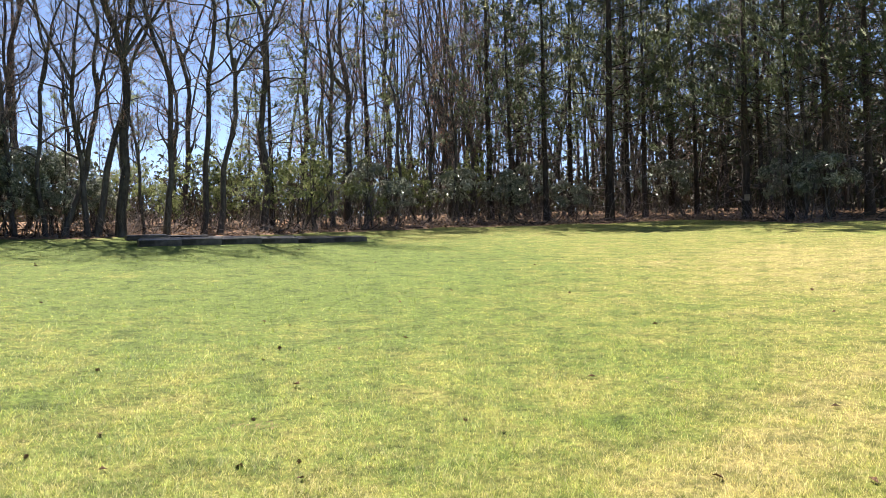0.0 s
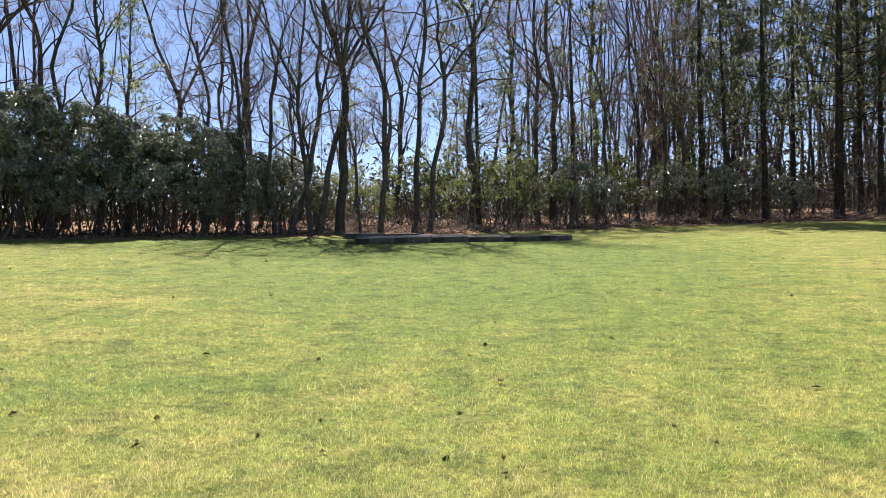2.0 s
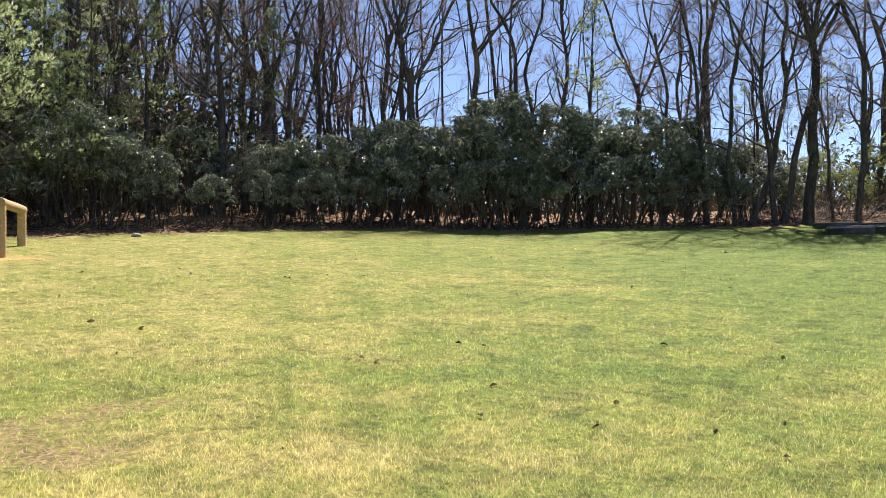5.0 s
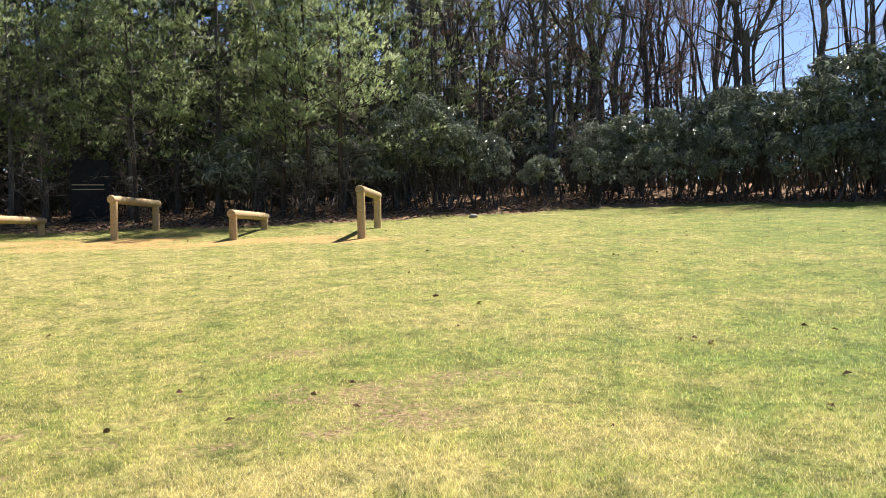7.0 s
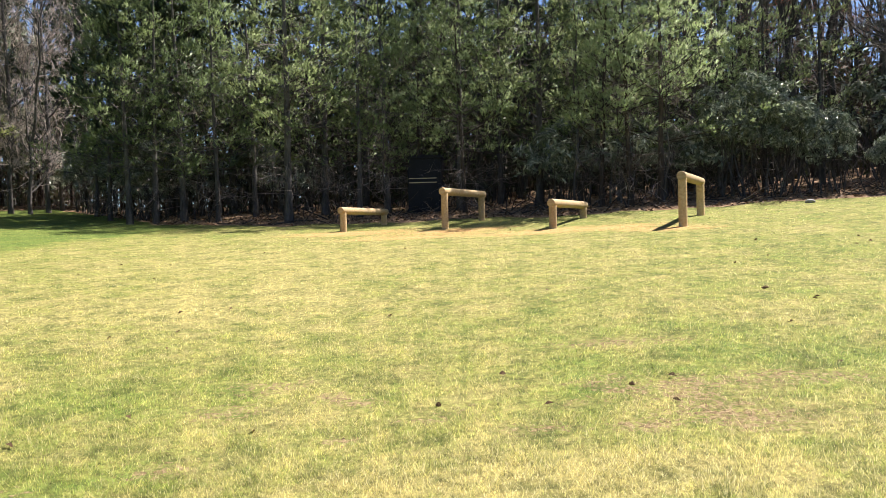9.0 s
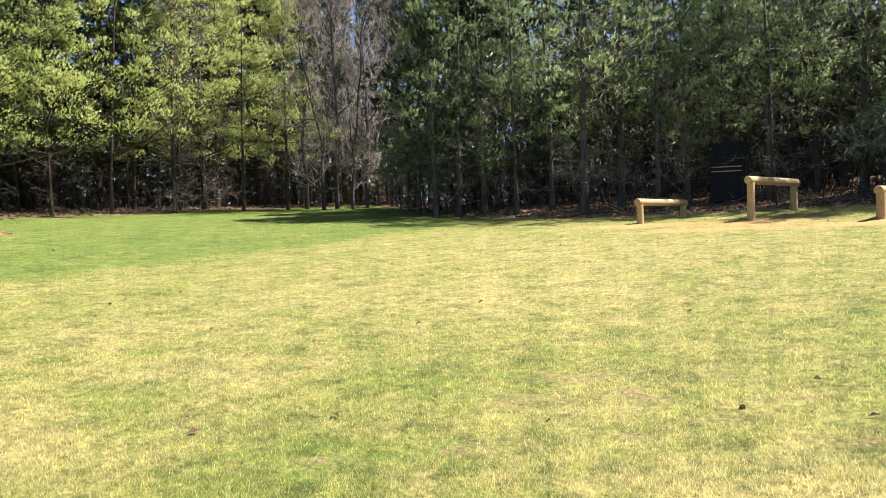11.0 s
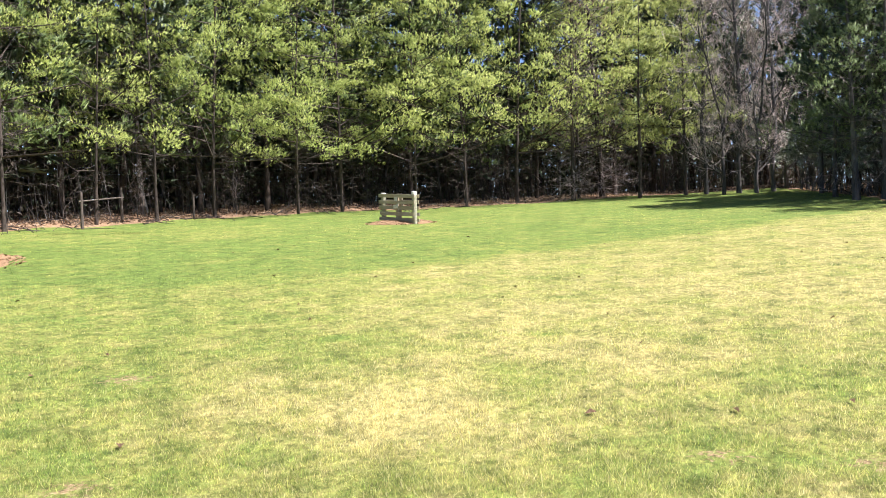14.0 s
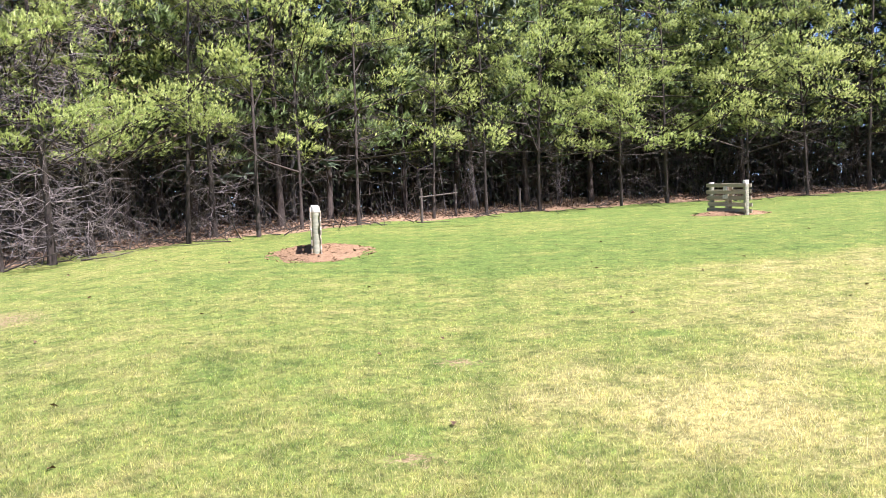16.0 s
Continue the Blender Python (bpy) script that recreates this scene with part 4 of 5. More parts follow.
# the trees of the edge, one by one: azimuth, metres behind the edge, radius, lean, bow, height of the fork, its arms' spread
R = lambda az, back: float(edge_at(az)) + back
for k, (az, back, radius, lean, bow, fork, arms) in enumerate((
        (27.6, 1.0, 0.085, -0.10, 0.0, None, ()), (26.0, 0.8, 0.085, 0.025, -0.10, 5.6, (-0.25, 0.2)), (25.0, 0.7, 0.11, 0.09, 0.35, 4.6, (-0.12, 0.3)),
        (23.5, 0.5, 0.10, -0.05, 0.0, 4.9, (-0.4, 0.1)), (23.1, 0.6, 0.125, 0.12, 0.20, 5.0, (-0.12, 0.25)), (21.5, 0.4, 0.185, 0.0, 0.0, 5.6, (-0.22, 0.15, 0.5)),
        (20.1, 0.8, 0.06, -0.08, 0.0, None, ()), (18.7, 0.5, 0.12, -0.075, 0.35, None, ()), (17.6, 5.0, 0.13, 0.0, 0.05, 6.2, (-0.25, 0.3)),
        (16.4, 0.8, 0.12, 0.055, 0.10, None, ()), (15.4, 1.0, 0.115, 0.06, 0.25, 5.4, (-0.15, 0.6)), (12.4, 2.2, 0.165, 0.03, 0.10, 7.0, (-0.15, 0.25)),
        (7.6, 2.6, 0.125, 0.0, -0.08, None, ()), (6.5, 4.0, 0.17, -0.02, 0.0, None, ()), (3.7, 2.5, 0.085, 0.05, 0.15, 4.6, (-0.2, 0.25)),
        (0.9, 3.5, 0.10, -0.03, 0.1, None, ()), (-0.8, 3.0, 0.08, 0.03, 0.0, 5.0, (-0.2, 0.1)), (-2.0, 4.5, 0.10, -0.02, 0.0, None, ()),
        (29.0, 5.0, 0.14, 0.12, 0.0, 7.4, (-0.2, 0.15)), (26.8, 4.0, 0.09, -0.10, 0.0, None, ()), (30.5, 3.0, 0.085, -0.02, 0.0, 6.0, (-0.2, 0.35)), (32.6, 4.5, 0.125, 0.0, 0.1, 4.6, (-0.28, 0.38)),
        (37.1, 5.0, 0.125, -0.02, 0.15, None, ()), (39.2, 4.5, 0.16, 0.0, 0.0, 3.0, (-0.22, 0.06)), (40.9, 5.5, 0.085, 0.0, 0.0, None, ()),
        (44.1, 5.5, 0.19, 0.03, 0.15, 6.2, (-0.05, 0.7)), (47.2, 5.0, 0.21, -0.05, 0.0, 5.2, (-0.35, 0.62)), (48.9, 4.8, 0.16, 0.02, 0.0, 7.0, (-0.2, 0.3)), (50.6, 6.0, 0.16, 0.10, 0.0, 6.6, (-0.1, 0.3)),
        (52.2, 8.0, 0.09, 0.03, 0.0, None, ()), (54.9, 6.0, 0.12, 0.05, 0.1, None, ()), (56.1, 5.0, 0.13, 0.02, -0.1, 6.5, (-0.3, 0.2)), (57.6, 6.5, 0.22, 0.0, 0.0, 4.9, (-0.5, 0.2)),
        (61.0, 4.5, 0.18, 0.0, 0.0, None, ()), (61.8, 5.5, 0.14, -0.02, 0.0, None, ()), (64.9, 7.0, 0.13, 0.02, 0.1, 5.5, (-0.2, 0.3)), (67.6, 6.0, 0.18, 0.02, 0.0, 5.0, (-0.12, 0.45)),
        (69.8, 7.0, 0.15, -0.03, 0.0, None, ()), (71.5, 8.0, 0.11, 0.0, 0.0, 6.0, (-0.2, 0.2)), (74.0, 9.0, 0.13, 0.02, 0.0, None, ()))):
    red = -3 < az < 14 or 42 < az < 58
    meshes = hardwood_meshes(300 + k, 10.5, radius * 0.82, fork, 2.0 if az < 28 else 3.2, 30, 0.075 + 0.03 * (k % 3), red or k % 2 == 0, None, lean, bow, arms)
    build(hardwood.name, meshes, "tall bare hardwood forking into swaying arms" + (" with reddish spring buds" if red else " of grey-brown bark") if fork else "tall bare hardwood with one swaying grey-brown stem",
          "tree", hardwood.group, Matrix.Translation(place(az, R(az, back), 0.05)) @ pose(0, 0, 0, 0, 0, az))
for az, back, size, which in ((-3.4, 3.0, 1.0, 0), (-4.9, 2.5, 0.8, 1), (-7.3, 2.0, 0.9, 2), (-9.0, 5.0, 1.0, 1), (-11.6, 1.2, 1.25, 0), (-12.9, 3.0, 1.0, 1), (-14.0, 2.4, 0.85, 2),
                              (-15.8, 5.0, 1.1, 0), (-17.4, 4.0, 0.9, 1), (-20.5, 1.5, 1.05, 2), (-21.5, 4.0, 0.9, 0), (-23.2, 2.0, 0.9, 1), (-25.4, 3.0, 1.1, 2), (-27.7, 3.0, 1.1, 0),
                              (-29.5, 2.0, 1.0, 1), (-31.5, 2.0, 1.0, 2), (11.8, 3.5, 0.75, 1), (5.2, 5.5, 0.8, 2)):
    tall_pine.stand(az, R(az, back), size, None, which)
# slender stems further in
rng0 = random.Random(12)
for k in range(34):
    az = -6 + k * 2.0 + rng0.uniform(-0.8, 0.8)
    if 11 < az < 52 and k % 3:
        continue
    hardwood.stand(az, R(az, rng0.uniform(4.5, 13)), rng0.uniform(0.7, 1.15), rng0.uniform(0, 360), (5, 3, 2)[k % 3])
# pines behind and beside the log hurdles, in shade on the near side
for az, back, size, which in ((71.8, 3.4, 0.85, 2), (75.2, 3.4, 0.95, 0), (78.2, 4.6, 0.9, 1), (81.0, 3.6, 0.8, 2), (83.8, 3.4, 1.0, 1), (86.5, 4.4, 0.95, 0), (89.3, 2.9, 1.05, 1), (92.0, 7.0, 1.1, 0),
                              (94.4, 3.8, 1.0, 0), (96.4, 2.4, 1.0, 2), (98.8, 3.4, 1.0, 1), (101.3, 1.0, 1.1, 1), (103.5, 3.0, 1.0, 0), (106.0, 1.2, 0.95, 2), (108.2, 1.5, 1.0, 1), (110.0, 0.6, 1.0, 0),
                              (73.5, 6.5, 1.2, 1), (77.0, 7.5, 1.2, 0), (80.0, 7.0, 1.15, 2), (85.0, 7.5, 1.25, 1), (88.0, 7.0, 1.2, 0), (96.0, 7.0, 1.2, 1), (100.0, 6.0, 1.2, 0), (105.0, 5.5, 1.2, 1), (109.0, 5.5, 1.25, 0)):
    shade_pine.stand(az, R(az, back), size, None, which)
for r, az in ((27.5, 111.6), (30.5, 112.8), (33.5, 113.6)):
    shade_pine.stand(az, r, 0.9)
for az, r, size in ((116.4, 37.2, 1.1), (117.4, 36.4, 1.05), (118.5, 37.4, 1.2), (119.5, 36.4, 1.0), (120.6, 38.2, 1.1), (115.6, 39.5, 1.1)):
    pale_tree.stand(az, r, size)
for az, r, size in ((111.4, 33, 0.95), (110.0, 30, 0.95), (107.0, 29.5, 1.0), (116.8, 49, 1.6), (119.0, 48, 1.55), (121.4, 48, 1.6), (124.0, 47, 1.45)):
    inner_pine.stand(az, r, size)
for az, back, size, which in ((129.4, 0.4, 1.15, 0), (127.4, 2.0, 1.35, 0), (186.6, 0.5, 1.0, 1), (184.3, 1.0, 0.95, 0), (189.6, 0.8, 0.95, 1), (176.6, 2.2, 0.9, 1)):
    brown_pine.stand(az, R(az, back), size, None, which)
# the sunlit pine wall
for az, r, size in ((121.9, 38.0, 0.85), (124.9, 37.2, 0.8), (123.4, 44.5, 1.15), (126.6, 42.0, 1.05)):
    yellow_pine.stand(az, r, size)
for az, back, size in ((80.2, 9.5, 0.9), (85.2, 11, 1.0), (90.6, 11, 1.1), (94.2, 10, 1.05), (98.0, 10.5, 1.1), (102.2, 9.0, 1.05), (106.4, 8.5, 1.0)):
    inner_pine.stand(az, R(az, back), size)
for k in range(16):
    az = 50.5 + k * 1.3 + rng0.uniform(-0.5, 0.5)
    hardwood.stand(az, R(az, rng0.uniform(5.0, 12)), rng0.uniform(0.8, 1.15), rng0.uniform(0, 360), (1, 3, 5, 2)[k % 4])
for k in range(13):
    az = -31 + k * 2.5 + rng0.uniform(-0.8, 0.8)
    hardwood.stand(az, R(az, rng0.uniform(4.5, 10)), rng0.uniform(0.85, 1.2), rng0.uniform(0, 360), (1, 3, 5, 2)[k % 4])
soft_pine = Kind("soft_pine", [cloud_pine_meshes(s, h, 0.09, 1.6, 2.6, 30, SOFT_NEEDLES, 85, 0.13, 9, 0.021, 0.72, 0.3, 9.5, 4.0, TWIG) for s, h in ((81, 9.5), (82, 8.5))],
                 "young white pine with soft pale green boughs behind the hurdles", "pine tree", "shaded pines behind the hurdles")
for az, back, size in ((75.6, 1.6, 0.95), (77.6, 1.4, 0.9), (79.6, 2.0, 0.9), (89.0, 2.0, 0.8), (92.4, 3.2, 0.8), (70.8, 3.6, 0.6)):
    soft_pine.stand(az, R(az, back), size)
for az, back, size in ((60.4, 11, 0.75), (68.0, 12, 0.8)):
    inner_pine.stand(az, R(az, back), size)
for az, back, size, which in ((3.8, 6.0, 0.75, 2), (9.6, 7.0, 0.7, 0), (13.2, 6.5, 0.65, 2), (57.8, 4.6, 0.8, 0), (65.6, 4.4, 0.85, 2), (69.0, 4.0, 0.8, 0)):
    shade_pine.stand(az, R(az, back), size, None, which)
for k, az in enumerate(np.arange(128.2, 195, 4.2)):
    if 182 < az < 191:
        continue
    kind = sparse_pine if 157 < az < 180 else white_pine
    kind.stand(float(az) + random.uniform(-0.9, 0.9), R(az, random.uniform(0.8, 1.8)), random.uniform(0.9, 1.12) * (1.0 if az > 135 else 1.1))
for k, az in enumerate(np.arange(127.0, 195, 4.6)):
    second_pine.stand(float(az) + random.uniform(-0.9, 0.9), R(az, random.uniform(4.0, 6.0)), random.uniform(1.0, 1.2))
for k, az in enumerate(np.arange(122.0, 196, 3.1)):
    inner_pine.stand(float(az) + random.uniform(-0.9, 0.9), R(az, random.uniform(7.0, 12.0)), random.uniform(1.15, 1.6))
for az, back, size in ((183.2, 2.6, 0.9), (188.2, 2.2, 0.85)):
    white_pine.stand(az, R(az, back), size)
for az, r in ((106, 42), (108, 44), (110.4, 46), (112, 41), (113, 45), (115, 48), (114.2, 43)):
    inner_pine.stand(az, r, 1.05)
for az in (138.0, 142.5, 147.0, 151.5, 156.0, 160.5, 165.0):
    inner_pine.stand(az, R(az, 13.0), 1.65)
for az, r in ((109.6, 29.6), (111.0, 31.2), (112.6, 34.0), (113.6, 36.0), (114.4, 38.0)):
    laurel.stand(az, r, 0.95, label="tall dark laurel shrub in the pines' deep shade")
# the laurel hedge: its height by azimuth, a rank of tall mounds with lower ones before it
hedge_top = table([(-100, 1.8), (22.6, 1.7), (24.5, 2.4), (27, 2.9), (30.5, 3.2), (31.5, 3.7), (37.5, 3.7), (38.6, 2.9), (39.6, 2.8), (40.6, 4.2), (42.0, 4.1), (43.5, 3.5), (48.5, 3.6), (52, 3.1), (56, 2.8), (59.5, 2.6), (260, 2.5)])
tall_of = (3.5, 3.2, 3.8)
for k, az in enumerate(np.arange(23.2, 59.6, 1.75)):
    az = float(az) + random.uniform(-0.4, 0.4)
    laurel.stand(az, R(az, random.uniform(1.5, 2.5)), float(hedge_top(az)) * random.uniform(0.9, 1.02) / tall_of[k % 3], None, k % 3)
for k, az in enumerate(np.arange(25.4, 58.5, 2.9)):
    az = float(az) + random.uniform(-0.7, 0.7)
    laurel.stand(az, R(az, random.uniform(0.7, 1.1)), float(hedge_top(az)) * random.uniform(0.5, 0.68) / tall_of[k % 3], None, k % 3)
for az, back, size in ((41.2, 4.2, 1.15), (34.4, 4.0, 1.05), (47.6, 4.2, 1.05), (65.2, 1.6, 0.62), (66.6, 2.0, 0.8), (68.4, 2.6, 0.95), (70.6, 2.4, 0.92), (61.6, 1.2, 0.52)):
    laurel.stand(az, R(az, back), size)
for az, back, size in ((101.6, 6.0, 1.2), (103.8, 7.0, 1.3), (105.8, 6.0, 1.2), (108.0, 6.5, 1.2), (110.4, 6.0, 1.1), (63.2, 5.6, 1.5), (71.4, 6.0, 1.4), (77.8, 2.6, 1.25), (83.4, 2.4, 1.2), (81.8, 3.0, 1.3), (72.6, 3.0, 1.2), (75.0, 3.4, 1.1), (23.0, 2.4, 0.9),
                       (4.6, 2.2, 1.2), (3.0, 1.8, 0.9), (-1.5, 2.0, 1.1), (-4.5, 1.6, 1.1), (-6.0, 3.0, 1.2), (-9.0, 2.0, 0.9), (-15.5, 3.0, 1.2), (-23.4, 2.6, 1.3), (-25.0, 2.0, 1.2), (110.5, 1.6, 1.1), (113.0, 1.0, 1.1)):
    low_laurel.stand(az, R(az, back), size)
for az, back, size in ((-2.0, 4.0, 1.3), (2.2, 4.4, 1.4), (6.8, 5.2, 1.3), (9.6, 4.6, 1.4), (12.2, 5.0, 1.3), (14.8, 4.2, 1.2), (17.0, 4.8, 1.3), (20.6, 4.4, 1.2), (10.3, 1.6, 1.3), (8.6, 2.0, 1.1), (13.4, 3.0, 0.9), (19.6, 2.6, 0.9), (22.4, 2.2, 0.7), (5.8, 1.6, 1.0)):
    leafy.stand(az, R(az, back), size)
for az, r, size in ((20.4, 33, 0.7), (35.0, 40, 0.8), (25.4, 42, 0.75)):
    shade_pine.stand(az, r, size, None, 2)
shade_pine.stand(35.6, R(35.6, 3.6), 0.85, None, 0)
for _ in range(48):
    az = random.choice((random.uniform(-30, 20), random.uniform(22, 118), random.uniform(70, 190)))
    sapling.stand(az, R(az, random.uniform(0.8, 9.0)), random.uniform(0.5, 1.1), sink=0.02)


def make_far_woods():
    """The depth of the wood behind the first rows: many stems with bare limbs, pine boughs and undergrowth among them."""
    rng = np.random.default_rng(77)
    stems, needles, under = Acc(), Acc(), Acc()
    for k in range(1150):
        az = rng.uniform(-36, 196) if k < 900 else rng.uniform(-36, 10)
        if 5 < az < 47 and rng.uniform() < 0.85:
            continue
        r = float(edge_at(az)) + rng.uniform(6, 40)
        if (104 < az < 115 and r > 37) or (115 <= az < 126 and r < 47):
            continue
        x, y = at(az, r)
        z = float(ground_z(x, y))
        h, rad = rng.uniform(13, 19), rng.uniform(0.035, 0.10)
        line = bend(rng, (x, y, z - 0.3), (rng.normal(0, 0.06), rng.normal(0, 0.06), 1), h, 11, 0.075, 0.03)
        tube(stems, line, rad * (1 - 0.8 * np.linspace(0, 1, 11)), 5)
        m = 12
        q = rng.integers(1, 11, m)
        w = rng.normal(0, 1, (m, 3)) * [1, 1, 0.3] + [0, 0, 0.5]
        w = w / np.linalg.norm(w, axis=1)[:, None] * rng.uniform(0.8, 2.6, (m, 1))
        o = line[q] + (line[q - 1] - line[q]) * rng.uniform(0, 1, (m, 1))
        blades(stems, o, w, np.full(m, 0.035))
        m2 = 64
        pick = rng.integers(0, m, m2)
        o2 = o[pick] + w[pick] * rng.uniform(0.2, 0.9, (m2, 1))
        blades(stems, o2, rng.normal(0, 0.5, (m2, 3)) + [0, 0, 0.2], np.full(m2, 0.012))
        chance = 0.9 if az > 114 else 0.4 if az > 66 else 0.45 if az < -15 else 0.15 if az < -5 else 0.0
        if rng.uniform() < chance:
            n = 75 if az < 114 else 60
            hh = rng.uniform(1.0, h, n)
            a = rng.uniform(0, 2 * np.pi, n)
            d = rng.uniform(0.3, 1, n) * 2.8 * (1.15 - hh / h)
            pts = np.stack([x + np.cos(a) * d, y + np.sin(a) * d, z + hh + d * 0.15], -1)
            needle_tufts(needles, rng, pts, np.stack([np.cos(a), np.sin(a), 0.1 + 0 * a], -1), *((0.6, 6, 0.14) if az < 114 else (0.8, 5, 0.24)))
    # low growth: height it reaches by azimuth
    reach = table([(-100, 5), (-36, 6.0), (-18, 5.5), (-14, 3.4), (-2, 3.4), (3, 4.2), (8, 4.2), (12, 3.6), (15, 3.2), (19, 3.0), (24, 3.2), (32, 3.2), (42, 3.4), (50, 4.2), (62, 5.5), (196, 5.5), (260, 5)])
    n = 3500
    for _ in range(n):
        az = rng.uniform(-36, 196)
        r = float(edge_at(az)) + 5 + 30 * rng.uniform() ** 1.4
        x, y = at(az, r)
        z = float(ground_z(x, y))
        top = float(reach(az)) * rng.uniform(0.25, 1.0)
        m = 22
        o = np.array([x, y, z]) + np.stack([rng.normal(0, 0.55, m), rng.normal(0, 0.55, m), rng.uniform(0, top, m)], -1)
        far = (r - float(edge_at(az)) - 5) / 30
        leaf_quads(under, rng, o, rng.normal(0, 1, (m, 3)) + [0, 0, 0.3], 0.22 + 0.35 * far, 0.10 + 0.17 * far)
        k = 4
        blades(stems, np.array([[x, y, z]] * k) + rng.normal(0, 0.3, (k, 3)) * [1, 1, 0.1], np.stack([rng.normal(0, 0.4, k), rng.normal(0, 0.4, k), rng.uniform(0.6, 1.1, k) * top], -1), np.full(k, 0.03))
    # large dark leaves added as a backing that closes sky gaps
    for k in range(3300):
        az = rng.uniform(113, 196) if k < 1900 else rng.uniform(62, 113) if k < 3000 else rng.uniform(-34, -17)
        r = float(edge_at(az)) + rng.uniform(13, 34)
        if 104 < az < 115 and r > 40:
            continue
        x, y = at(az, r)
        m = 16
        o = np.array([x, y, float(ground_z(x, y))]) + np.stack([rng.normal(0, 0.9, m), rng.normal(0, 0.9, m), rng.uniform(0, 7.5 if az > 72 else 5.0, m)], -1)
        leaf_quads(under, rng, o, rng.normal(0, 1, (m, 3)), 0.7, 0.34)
    tagged(new("far_tree_stems", stems.mesh("far_tree_stems", BARK)), "dense dark stems and bare limbs deep in the wood", "woods", kind="stuff")
    tagged(new("far_pine_boughs", needles.mesh("far_pine_boughs", SHADE_NEEDLES, False)), "pine boughs deep in the wood, coloured dark for shade", "woods", kind="stuff")
    tagged(new("undergrowth", under.mesh("undergrowth", SHADE_LEAF, False)), "undergrowth and added leaf backing, coloured dark for deep shade", "undergrowth", kind="stuff")


make_far_woods()


def make_litter():
    """Fallen leaves and sticks along the edge of the wood."""
    rng = np.random.default_rng(5)
    leaves, sticks, dry = Acc(), Acc(), Acc()
    n = 26000
    az = rng.uniform(-33, 192, n)
    r = edge_at(az) - 0.2 + rng.gamma(1.6, 2.2, n) + 1.9 * (az > 128)
    a = np.radians(az)
    x, y = -r * np.sin(a), r * np.cos(a)
    p = np.stack([x, y, ground_z(x, y) + 0.015], -1)
    leaf_quads(leaves, rng, p, rng.normal(0, 1, (n, 3)) * [1, 1, 0.35], 0.12, 0.07)
    tagged(new("leaf_litter", leaves.mesh("leaf_litter", LITTER, False)), "pale brown fallen leaves on the wood's floor", "leaf litter", kind="stuff")
    for _ in range(700):
        az = rng.uniform(-32, 192)
        r = float(edge_at(az)) + rng.gamma(1.4, 1.3)
        x, y = at(az, r)
        b = rng.uniform(0, 6.28)
        line = bend(rng, (x, y, float(ground_z(x, y)) + 0.03), (math.cos(b), math.sin(b), rng.uniform(0, 0.7)), rng.uniform(0.4, 1.8), 5, 0.2, -0.06)
        line[:, 2] = np.maximum(line[:, 2], ground_z(line[:, 0], line[:, 1]) + 0.01)
        tube(sticks, line, rng.uniform(0.006, 0.02) * (1 - 0.6 * np.linspace(0, 1, 5)), 4)
    for _ in range(1500):
        az = rng.uniform(-26, 27)
        r = float(edge_at(az)) + 0.2 + rng.gamma(1.5, 1.1)
        x, y = at(az, r)
        b = rng.uniform(0, 6.28)
        line = bend(rng, (x, y, float(ground_z(x, y))), (math.cos(b), math.sin(b), rng.uniform(0.2, 2.2)), rng.uniform(0.5, 1.6), 5, 0.3, -0.05)
        line[:, 2] = np.maximum(line[:, 2], ground_z(line[:, 0], line[:, 1]) + 0.01)
        tube(dry, line, rng.uniform(0.004, 0.011) * (1 - 0.7 * np.linspace(0, 1, 5)), 3)
    tagged(new("fallen_sticks", sticks.mesh("fallen_sticks", DEAD_WOOD)), "grey fallen sticks along the wood's edge", "brushwood", kind="stuff")
    tagged(new("dry_brush", dry.mesh("dry_brush", TWIG)), "pale dry brush piled along the hardwoods' edge", "brushwood", kind="stuff")


make_litter()


def make_thicket():
    """Dead crooked stems and fallen brush under the last pines."""
    rng = np.random.default_rng(91)
    acc = Acc()
    for _ in range(280):
        az = 193 - min(rng.gamma(1.3, 11), 70)
        r = float(edge_at(az)) + 0.6 + rng.gamma(2.0, 0.9)
        x, y = at(az, r)
        b = rng.uniform(0, 6.28)
        line = bend(rng, (x, y, float(ground_z(x, y)) - 0.05), (math.cos(b), math.sin(b), rng.uniform(0.2, 2.5)), rng.uniform(0.7, 2.4), 7, 0.34, -0.06)
        line[:, 2] = np.maximum(line[:, 2], ground_z(line[:, 0], line[:, 1]) - 0.02)
        tube(acc, line, rng.uniform(0.005, 0.015) * (1 - 0.75 * np.linspace(0, 1, 7)), 3)
    brush = Acc()
    for _ in range(110):
        az = rng.uniform(60, 113)
        if 88.8 < az < 94.6:
            continue
        r = float(edge_at(az)) + 0.4 + rng.gamma(1.6, 1.0)
        x, y = at(az, r)
        b = rng.uniform(0, 6.28)
        line = bend(rng, (x, y, float(ground_z(x, y)) - 0.05), (math.cos(b), math.sin(b), rng.uniform(0.8, 6.0)), rng.uniform(0.8, 3.0), 6, 0.16, 0.0)
        line[:, 2] = np.maximum(line[:, 2], ground_z(line[:, 0], line[:, 1]) - 0.02)
        tube(brush, line, rng.uniform(0.006, 0.02) * (1 - 0.7 * np.linspace(0, 1, 6)), 3)
    tagged(new("bare_brush", brush.mesh("bare_brush", BARK)), "thin grey bare stems of brush under the shaded pines", "brushwood", kind="stuff")
    tagged(new("dead_thicket", acc.mesh("dead_thicket", DEAD_WOOD)), "pale grey dead stems and brush tangled under the pines", "thicket", kind="stuff")


make_thicket()

